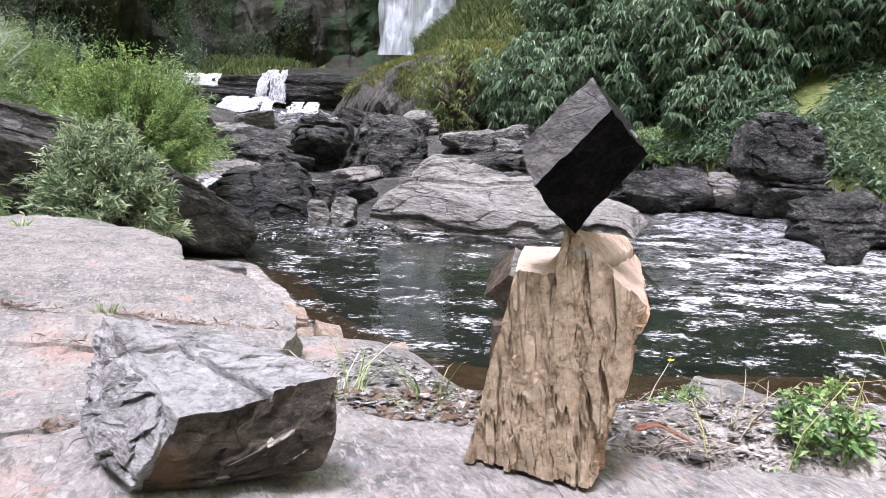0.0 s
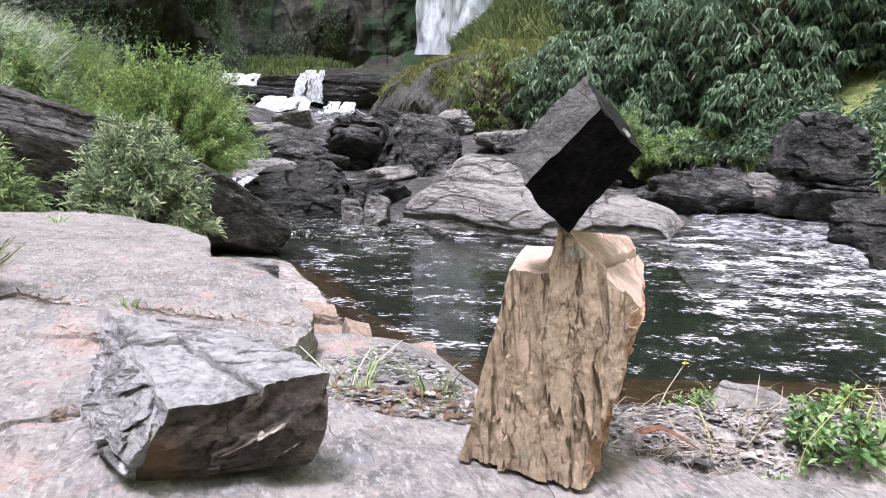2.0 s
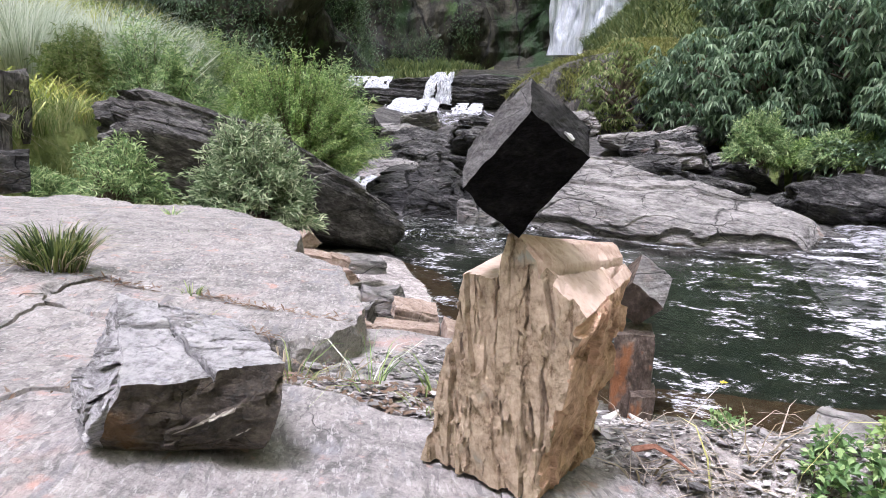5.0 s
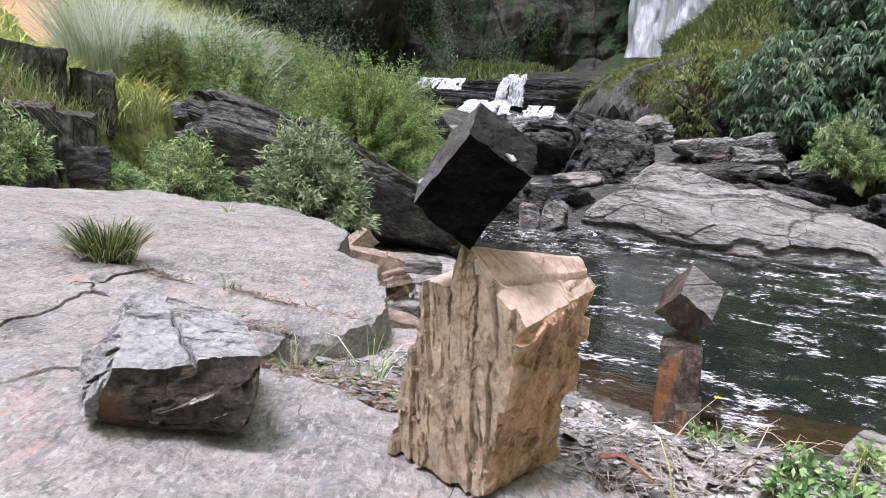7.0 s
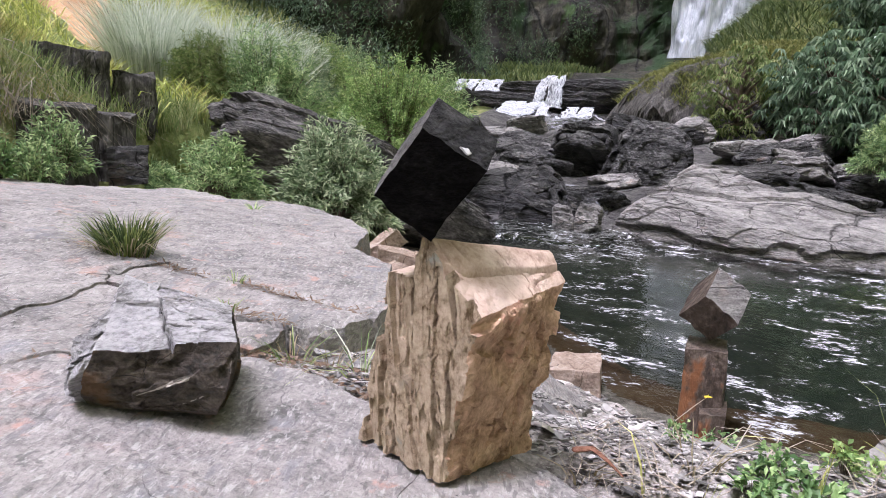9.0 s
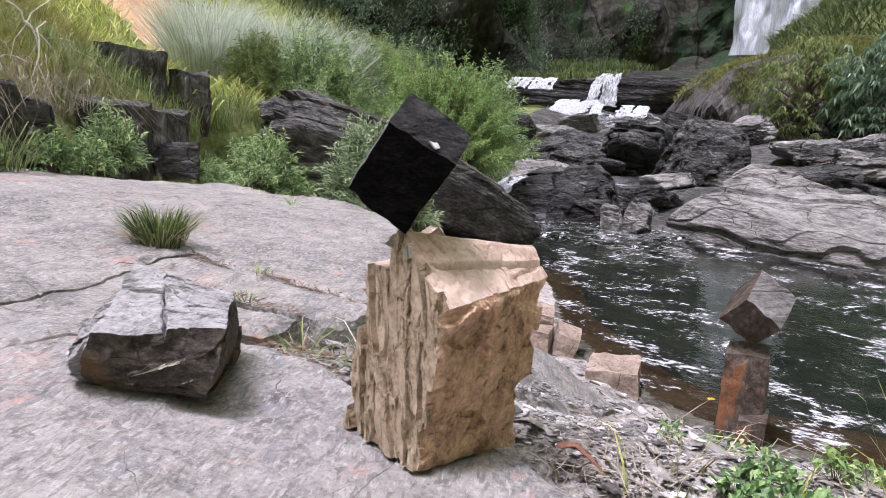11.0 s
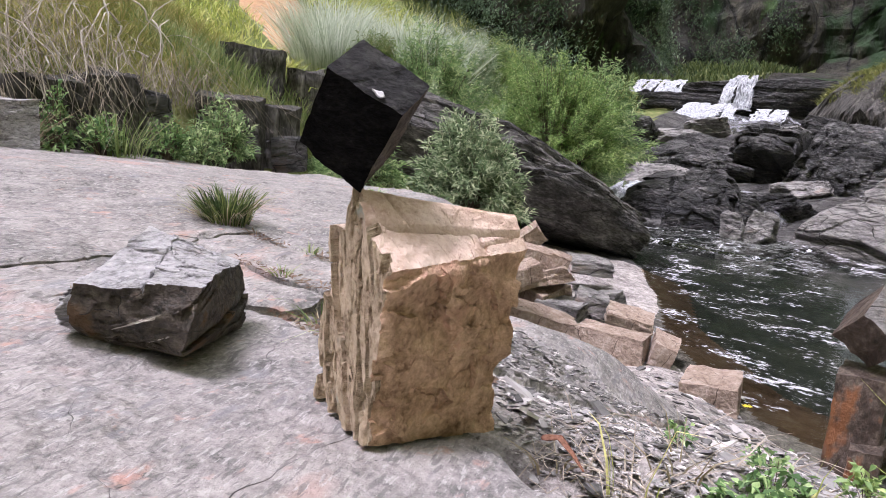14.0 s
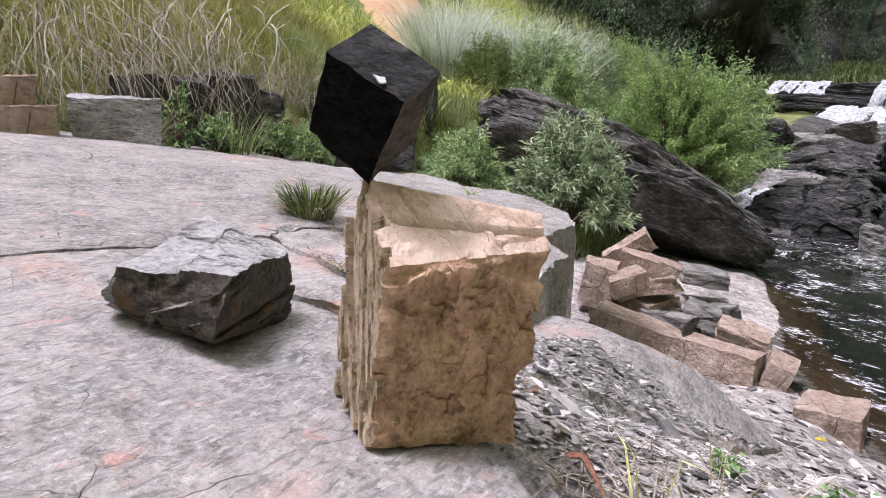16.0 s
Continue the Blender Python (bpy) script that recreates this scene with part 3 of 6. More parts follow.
def slab(name, poly, drop, seed, lift, parent, near, form=ledge_top):
    """One sheet of the ledge: an uneven top, a worn rim and broken sides."""
    rim, seed = seed, 11
    pts = []
    for i in range(len(poly)):
        p, q = np.array(poly[i]), np.array(poly[(i + 1) % len(poly)])
        n = max(1, min(120, int(np.hypot(*(q - p)) / 0.015)))
        for k in range(n):
            pts.append(p + (q - p) * k / n)
    pts = np.array(pts)
    q3 = np.c_[pts, np.zeros(len(pts))]
    pts = pts + 0.011 * np.c_[fbm(q3 * 9, seed, 4), fbm(q3 * 9, seed + 9, 4)] + 0.005 * np.c_[vnoise(q3 * 34, seed + 2), vnoise(q3 * 34, seed + 4)]
    nb = len(pts)
    lo, hi = pts.min(0), pts.max(0)
    gxs, gys = grid_lines(lo[0], hi[0], max(lo[0], near[0]), min(hi[0], near[1]), 0.02, 1.06), grid_lines(lo[1], hi[1], max(lo[1], near[2]), min(hi[1], near[3]), 0.02, 1.06)
    A, B = np.meshgrid(gxs, gys)
    A, B = A.ravel(), B.ravel()
    keep = inside([tuple(p) for p in pts], A, B)
    # stay clear of the rim
    A, B = A[keep], B[keep]
    far = np.ones(len(A), bool)
    for c in range(0, len(A), 4000):
        dd = np.min((A[c:c + 4000, None] - pts[None, :, 0]) ** 2 + (B[c:c + 4000, None] - pts[None, :, 1]) ** 2, axis=1)
        far[c:c + 4000] = dd > 0.014 ** 2
    A, B = A[far], B[far]
    # the rim repeated, a little inside
    t = np.roll(pts, -1, 0) - np.roll(pts, 1, 0)
    nrm = np.c_[t[:, 1], -t[:, 0]]
    nrm /= np.linalg.norm(nrm, axis=1)[:, None] + 1e-9
    area = np.sum(pts[:, 0] * np.roll(pts[:, 1], -1) - np.roll(pts[:, 0], -1) * pts[:, 1])
    if area < 0:
        nrm = -nrm
    allp = [Vector(p) for p in pts] + [Vector((a_, b_)) for a_, b_ in zip(A, B)]
    edges = [(i, (i + 1) % nb) for i in range(nb)]
    v2, _, f2, _, _, _ = delaunay_2d_cdt(allp, edges, [], 1, 1e-5)
    v2 = np.array([tuple(v) for v in v2])
    f2 = np.array([f for f in f2 if len(f) == 3])
    P = np.c_[v2, np.zeros(len(v2))]
    d2 = np.zeros(len(v2))
    for c in range(0, len(v2), 4000):
        d2[c:c + 4000] = np.sqrt(np.min((v2[c:c + 4000, None, 0] - pts[None, :, 0]) ** 2 + (v2[c:c + 4000, None, 1] - pts[None, :, 1]) ** 2, axis=1))
    relief = 0.012 * fbm(P * 2.2, seed + 3, 4) + 0.0035 * fbm(P * np.array([14, 7, 1]), seed + 5, 4)
    plates = np.floor(fbm(P * np.array([1.6, 2.4, 1]) + 5, seed + 7, 5) * 2.2) * 0.0055
    z = form(v2[:, 0], v2[:, 1]) + lift + relief + plates - 0.010 * np.exp(-d2 / 0.006) * (0.6 + 0.8 * vnoise(P * 9, seed + 11)) - 0.012 * smooth(0.1, 0.5, vnoise(P * 12, seed + 12)) * np.exp(-d2 / 0.03)
    top = np.c_[v2, z]
    rings = [top[:nb]]
    faces3, faces4 = [f2], []
    base, count = 0, len(top)
    verts = [top]
    prev = np.arange(nb)
    for k, depth in enumerate((0.03, 0.09, 0.16, 0.26, 0.4)):
        depth = depth * drop / 0.4
        r = top[:nb].copy()
        q3 = np.c_[pts, np.full(nb, depth)]
        r[:, :2] += nrm * (0.006 + 0.02 * fbm(q3 * np.array([7, 7, 16]), rim + 20, 3))[:, None]
        r[:, 2] = top[:nb, 2] - depth
        verts.append(r)
        cur = np.arange(count, count + nb)
        count += nb
        nxt = np.roll(np.arange(nb), -1)
        quad = np.stack([prev, cur, cur[nxt], prev[nxt]], -1)
        faces4.append(quad if area > 0 else quad[:, ::-1])
        prev = cur
    return part(name, make_mesh(name, np.concatenate(verts), [np.concatenate(faces3), np.concatenate(faces4)], M_LEDGE, False), parent)


ledge = thing("ledge", (0, 0, 0), "pale pinkish-grey rock ledge split by natural joints", "rock ledge", kind="structure")
slab("front_slab", FRONT, 0.22, 11, 0.0, ledge, (-0.6, 1.1, 0.35, 1.3))
slab("middle_slab", MIDDLE, 0.2, 21, -0.002, ledge, (-1.3, -0.4, 0.4, 1.5))
slab("step_slab", STEP, 0.3, 31, 0.002, ledge, (-1.3, -0.3, 1.4, 1.9))
slab("back_slab", BACK, 1.7, 41, 0.004, ledge, (-2.2, -0.3, 0.5, 3.2))


def shore_form(x, y):
    """The foot of the ledge: a gentle sheet that passes into the slope."""
    low = land_full(x, y) + 0.02
    return low + smooth(0.20, -0.18, x) * smooth(3.2, 2.25, y) * (np.maximum(-0.09 - 0.24 * (y - 1.4), low) - low)


slab("shore_slab", SHORE, 0.5, 51, 0.0, ledge, (-0.8, 0.2, 1.4, 3.3), shore_form)

# ---- water ----
wx, wy = np.linspace(-9, 16, 90), np.linspace(5, 15.5, 70)
A, B = np.meshgrid(wx, wy)
A, B = A.ravel(), B.ravel()
pool = part("water", make_mesh("water", np.c_[A, B, np.full(len(A), WATER) + 0.004 * fbm(np.c_[A, B, A * 0] * 1.5, 2, 3)], grid_faces(90, 70), M_WATER, True))
tagged(pool, "dark green pool with drifting foam flecks", "water", kind="structure")
pool.visible_shadow = False


def white_water(name, x0, x1, y0, y1, zf, label, seed, nx=120, ny=90, amp=0.08, mat=None):
    A, B = np.meshgrid(np.linspace(x0, x1, nx), np.linspace(y0, y1, ny))
    A, B = A.ravel(), B.ravel()
    p = np.c_[A, B, A * 0]
    rim = np.minimum(np.minimum(A - x0, x1 - A) / (x1 - x0), np.minimum(B - y0, y1 - B) / (y1 - y0))
    z = zf(A, B) + amp * fbm(p * 1.4, seed, 4) - 0.3 * smooth(0.16, 0.0, rim + 0.05 * fbm(p * 0.7, seed + 2, 3))
    ob = part(name, make_mesh(name, np.c_[A, B, z], grid_faces(nx, ny), mat or M_RAPID, True))
    ob.visible_shadow = False
    return tagged(ob, label, "water", kind="structure")


white_water("rapids", 2.9, 13.0, 8.9, 16.8, lambda x, y: WATER - 0.03 + 0.05 * np.maximum(y - 11.5, 0), "white rapids rushing between rocks into the pool", 6, 150, 130, 0.06)
white_water("side_rapid", -5.0, -2.6, 12.6, 17.0, lambda x, y: WATER - 0.05 + 0.16 * np.maximum(y - 13.0, 0), "white side stream running between boulders", 8, 60, 80, 0.05)
white_water("foam_trail", -4.7, -1.2, 11.3, 13.6, lambda x, y: WATER + 0.035 + 0 * x, "foam trailing into the pool from the side stream", 14, 60, 50, 0.03, M_FOAM)

# ---- rocks ----
ICO = {}


def ico(level):
    if level not in ICO:
        bm = bmesh.new()
        bmesh.ops.create_icosphere(bm, subdivisions=level, radius=1.0)
        v = np.array([tuple(x.co) for x in bm.verts])
        f = np.array([[x.index for x in fc.verts] for fc in bm.faces])
        bm.free()
        ICO[level] = (v, f)
    return ICO[level]


def rock_mesh(name, size, seed, mat, planes=11, level=5, rough=0.06, strata=0.09, sharp=70, bed=(0.25, 0.15, 1.0), layers=7.0):
    """An angular stone: many random planes cut it, layers step its sides."""
    r_ = np.random.default_rng(seed)
    v, f = ico(level)
    n = r_.normal(size=(planes, 3))
    n /= np.linalg.norm(n, axis=1)[:, None]
    n = np.concatenate([n, np.eye(3), -np.eye(3)])
    h = np.concatenate([r_.uniform(0.72, 1.0, planes), np.full(6, 0.95)])
    c = np.maximum(v @ n.T, 0) / h
    rad = (c ** sharp).sum(1) ** (-1 / sharp)
    p = v * rad[:, None]
    bedv = np.array(bed) / np.linalg.norm(bed)
    s = (p @ bedv) * layers + 0.35 * fbm(p * 1.5, seed + 1, 2)
    k = np.floor(s).astype(np.int64)
    stepv = hashed(k, k * 0 + seed, k * 0, 5) - 0.5
    out = p - np.outer(p @ bedv, bedv)
    out /= np.linalg.norm(out, axis=1)[:, None] + 1e-6
    broken = 1.7 * fbm(p * 1.3, seed + 6, 3)
    p = p + v * (0.06 * np.floor(broken))[:, None] + out * (strata * stepv)[:, None] + v * (rough * fbm(p * 2.2, seed + 2, 4))[:, None]
    return make_mesh(name, p * np.array(size) / 2, f, mat, False)


def rock(name, base, size, label, category, seed, mat=None, turn=(0, 0, 0), sink=0.15, group="", **kw):
    """base: the middle of the stone's foot."""
    ob = part(name, rock_mesh(name, size, seed, mat or M_GREY, **kw))
    ob.matrix_world = pose(base[0], base[1], base[2] + size[2] * (0.5 - sink), *turn)
    return tagged(ob, label, category, group)


G = "boulders in the stream"
rock("stone", (-3.06, 12.9, -2.0), (0.46, 0.4, 0.66), "small pale pointed stone standing in the water", "stone", 12, M_SLAB, group=G, level=4, planes=8)
rock("stone", (-2.64, 13.0, -2.0), (0.6, 0.5, 0.78), "pale pyramid-shaped stone standing in the water", "stone", 14, M_SLAB, group=G, level=4, planes=8)
rock("stone", (-3.2, 14.0, -1.9), (0.6, 0.5, 0.7), "dark rounded stone behind the pale ones", "stone", 15, M_GREY, group=G, level=4)
rock("boulder", (-7.87, 18.9, -0.9), (1.3, 1.1, 1.2), "weathered grey rock below the bushes", "boulder", 23, group=G)
rock("boulder", (-6.5, 17.2, -1.5), (1.0, 0.8, 0.65), "small dark flat rock", "boulder", 24, M_GREY, group=G)
rock("boulder", (-5.69, 17.8, -1.4), (1.7, 1.2, 0.9), "grey rock split by a joint", "boulder", 25, group=G)
rock("boulder", (0.25, 20.4, -1.0), (2.6, 1.6, 0.9), "flat grey rock in the upper stream bed", "boulder", 31, M_SLAB, group=G, turn=(8, 5, 10))
rock("boulder", (4.78, 15.9, -1.85), (2.9, 1.8, 1.25), "rounded mound of brown-grey rock above the rapids", "boulder", 35, M_GREY, group=G, turn=(0, 8, 5))
rock("boulder", (5.9, 15.4, -1.6), (0.95, 0.8, 0.85), "smooth rounded blue-grey boulder above the rapids", "boulder", 36, M_SLAB, group=G, level=4)
rock("boulder", (7.5, 12.8, -1.95), (2.3, 1.3, 1.05), "wet grey rock beside the rapids", "boulder", 41, M_GREY, group=G, turn=(5, -8, 20))
rock("stone", (6.5, 11.2, -1.95), (0.75, 0.5, 0.5), "small dark stone in the rapids", "stone", 42, M_DARK, group=G, level=4)
# the long leaning rock behind the shrubs
rock("long_rock", (-4.75, 8.7, -1.38), (4.6, 1.7, 1.2), "long dark ridge of layered rock leaning into the pool", "boulder", 50, M_RIDGE, turn=(-14, 22, 59), sink=-0.05, planes=9, level=6, strata=0.07, bed=(0.05, 0.3, 1), layers=8, rough=0.07)


# ---- balanced stones ----
def hexa(name, bottom, top, n, mat, carve, extra=(), picks=(), mark=None):
    """A solid between four bottom and four top corners, each side an n x n grid; carve moves the points by place and by (u, v, w). picks: which side takes which extra material."""
    slot = dict(picks)
    bottom, top = np.array(bottom, float), np.array(top, float)

    def place(u, v, w):
        bl = lambda c: ((1 - u) * (1 - v))[:, None] * c[0] + (u * (1 - v))[:, None] * c[1] + (u * v)[:, None] * c[2] + ((1 - u) * v)[:, None] * c[3]
        return bl(bottom) * (1 - w)[:, None] + bl(top) * w[:, None]
    t = np.linspace(0, 1, n)
    A, B = [q.ravel() for q in np.meshgrid(t, t)]
    o, e = np.zeros(n * n), np.ones(n * n)
    sides = [(A, o, B), (e, A, B), (1 - A, e, B), (o, 1 - A, B), (A, B, e), (A, 1 - B, o)]
    verts, faces, slots = [], [], []
    for k, (u, v, w) in enumerate(sides):
        verts.append(carve(place(u, v, w), u, v, w))
        faces.append(grid_faces(n, n) + k * n * n)
        cell = np.full((n - 1) ** 2, slot.get(k, 0))
        if mark:
            first = grid_faces(n, n)[:, 0]
            cell = mark(k, u[first], v[first], w[first], cell)
        slots.append(cell)
    me = make_mesh(name, np.concatenate(verts), np.concatenate(faces), mat, False)
    if extra:
        for m in extra:
            me.materials.append(m)
        me.polygons.foreach_set("material_index", np.concatenate(slots).astype(np.int32))
    bm = bmesh.new()
    bm.from_mesh(me)
    bmesh.ops.remove_doubles(bm, verts=bm.verts, dist=0.0003)
    bm.to_mesh(me)
    bm.free()
    return me


def facets(p, lo, hi, count, cell, seed, height, tilt, warp=0.15):
    """Broken planes: each point belongs to the nearest of many seeds and takes that seed's own height and slope."""
    r_ = np.random.default_rng(seed)
    cell = np.array(cell, float)
    lo, hi = np.array(lo, float), np.array(hi, float)
    sites = r_.uniform(lo, hi, (count, 3))
    h, g = r_.uniform(-1, 1, count) * height, r_.normal(0, tilt, (count, 3))
    q = p + warp * cell * np.c_[fbm(p / cell * 1.6, seed + 1, 3), fbm(p / cell * 1.6, seed + 2, 3), fbm(p / cell * 1.6, seed + 3, 3)]
    a_, b_ = ((q - lo) / cell).astype(np.float32), ((sites - lo) / cell).astype(np.float32)
    bb = (b_ ** 2).sum(1)
    best = np.concatenate([np.argmin(bb - 2 * (a_[c:c + 8000] @ b_.T), 1) for c in range(0, len(q), 8000)])
    return np.clip(h[best] + (g[best] * (p - sites[best])).sum(1), -2.2 * height, 2.2 * height)


def carve_block(p, u, v, w):
    p = p.copy()
    ridge = 0.366 + (0.320 - 0.366) * v
    foot = 0.269 + 0.003 * v
    peak = 0.36 + 0.46 * v
    sharp = smooth(0.30, 0.0, v)
    left = ridge - 0.065 * smooth(peak, peak - 0.04 - 0.25 * (1 - sharp), u) * (1 - 0.6 * v)
    ztop = np.where(u < peak, left, ridge + (foot - ridge) * (u - peak) / (1 - peak))
    base = 0.15 - 0.06 * p[:, 0] - 0.14 * p[:, 1] - 0.004
    p[:, 2] = base + (ztop - base) * w
    n = np.array([-0.27, -0.96, 0.0])
    along = p[:, 0] * 0.96 - p[:, 1] * 0.27 + 0.12 * p[:, 2]
    z = p[:, 2]
    # torn sheets lying over one another
    flat = np.c_[along, along * 0, z]
    lo, hi = (-0.2, -0.5, -0.02), (0.12, 0.5, 0.40)
    depth = facets(flat, lo, hi, 60, (0.013, 4, 0.085), 20, 0.0050, 0.08, 0.32) + facets(flat, lo, hi, 150, (0.010, 4, 0.050), 21, 0.0022, 0.08, 0.30) + facets(flat, lo, hi, 520, (0.0055, 4, 0.022), 22, 0.0009, 0.06, 0.25)
    flake = np.clip(depth - 0.003, -0.015, 0.004) + 0.0008 * fbm(p * 60, 9, 3)
    front = smooth(0.08, 0.0, v)
    p += n * (flake * front)[:, None]
    p += 0.0035 * np.c_[fbm(p * 16, 1, 5), fbm(p * 16, 2, 5), 0.35 * fbm(p * 16, 5, 4)] * (1 - 0.6 * front)[:, None]
    right = smooth(0.93, 1.0, u)
    lo, hi = (0.09, 0.90, -0.03), (0.42, 1.26, 0.42)
    facet = facets(p, lo, hi, 260, (0.035, 0.04, 0.035), 31, 0.0030, 0.12, 0.2) + facets(p, lo, hi, 700, (0.02, 0.022, 0.022), 32, 0.0014, 0.11, 0.2)
    p += np.array([0.97, -0.25, 0.0]) * (right * (facet + 0.002 * fbm(p * 60, 33, 3)) * smooth(1.0, 0.95, w))[:, None]
    p += np.array([0.3, 0.95, 0.0]) * (smooth(0.93, 1.0, v) * 0.012 * fbm(p * 14, 38, 4))[:, None]
    top = smooth(0.9, 1.0, w)
    mid = peak + (1 - peak) * (0.46 + 0.10 * v) + 0.04 * (1 - 0.5 * v) * vnoise(np.c_[v * 5, v * 0, v * 0], 41)
    narrow = (1 - peak) / 0.64
    crack = 1.3 * np.exp(-((u - mid) / (0.013 * narrow)) ** 2)
    crack += 0.9 * np.exp(-((v - 0.70 - 0.03 * vnoise(np.c_[u * 7, v * 0, v * 0], 42)) / 0.010) ** 2) * smooth(mid - 0.01, mid + 0.02, u) * smooth(0.99, 0.95, u)
    crack += 0.7 * np.exp(-((v - 0.16 - 0.3 * (u - 0.4)) / 0.012) ** 2) * smooth(peak, peak + 0.04, u) * smooth(mid + 0.01, mid - 0.03, u)
    crack += 0.8 * np.exp(-((u - 0.93) / 0.008) ** 2) * smooth(0.64, 0.7, v) * smooth(0.98, 0.9, v)
    step = 0.007 * smooth(mid + 0.01 * narrow, mid - 0.01 * narrow, u) * smooth(peak, peak + 0.05, u)
    broken = facets(np.c_[p[:, :2], p[:, 2] * 0], (0.09, 0.90, -0.1), (0.42, 1.26, 0.1), 60, (0.03, 0.03, 1), 45, 0.0014, 0.035) + 0.0018 * fbm(p * 50, 46, 3)
    p[:, 2] += top * (step - 0.012 * np.minimum(crack, 1.3) + broken * smooth(peak, peak + 0.10, u) * (1 - 0.5 * v))
    return p


BLOCK_FOOT = [(0.105, 1.0, 0), (0.286, 0.937, 0), (0.345, 1.165, 0), (0.165, 1.225, 0)]
BLOCK_TOP = [(0.165, 0.985, 0.36), (0.336, 0.935, 0.36), (0.393, 1.172, 0.36), (0.20, 1.2, 0.36)]
base_stone = part("standing_stone", hexa("standing_stone", BLOCK_FOOT, BLOCK_TOP, 210, M_TAN, carve_block, (M_TANTOP, M_TANSIDE), ((4, 1), (1, 2), (2, 2))))
tagged(base_stone, "upright ochre schist block with fluted side and fresh pale top", "stone block", "balanced stones")


def carve_cube(p, u, v, w):
    return p + 0.0030 * np.c_[fbm(p * 30, 1, 4), fbm(p * 30, 2, 4), fbm(p * 30, 3, 4)]


V, U, Mc, Bc = np.array([0.262, 0.895, 0.524]), np.array([0.327, 0.962, 0.472]), np.array([0.176, 0.917, 0.430]), np.array([0.238, 0.972, 0.360])
up3 = np.array([-0.014, 0.073, 0.041])
# upper left face lit, upper right dim, underside shaded, by material
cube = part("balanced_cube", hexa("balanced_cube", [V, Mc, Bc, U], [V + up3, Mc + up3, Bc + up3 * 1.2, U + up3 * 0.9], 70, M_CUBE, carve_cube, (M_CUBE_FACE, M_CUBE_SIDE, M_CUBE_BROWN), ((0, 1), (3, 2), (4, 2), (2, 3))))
side = (U - V) / np.linalg.norm(U - V)
nrm = np.cross(up3, side)
nrm /= np.linalg.norm(nrm)
nrm = nrm if nrm[2] > 0 else -nrm
r_ = np.random.default_rng(9)
spot = V + 0.62 * (U - V) + 0.10 * up3
ring = [spot + nrm * 0.0022 + side * 0.008 * math.cos(k * math.pi / 7) * r_.uniform(0.25, 1.25) + np.cross(nrm, side) * 0.0042 * math.sin(k * math.pi / 7) * r_.uniform(0.2, 1.4) for k in range(14)]
patch = np.array(ring + [spot + nrm * 0.0028] + [q - nrm * 0.003 for q in ring])
fan = np.array([(k, (k + 1) % 14, 14) for k in range(14)])
skirt = np.array([(15 + k, 15 + (k + 1) % 14, (k + 1) % 14, k) for k in range(14)])
part("lichen_patch", make_mesh("lichen_patch", patch, [fan, skirt], M_LICHEN), cube, "small white lichen patch")
tagged(cube, "black cube of schist balanced on one corner", "stone cube", "balanced stones")


def boulder_bulge(w):
    return 0.020 * np.sin(np.pi * np.clip(w * 1.15, 0, 1))


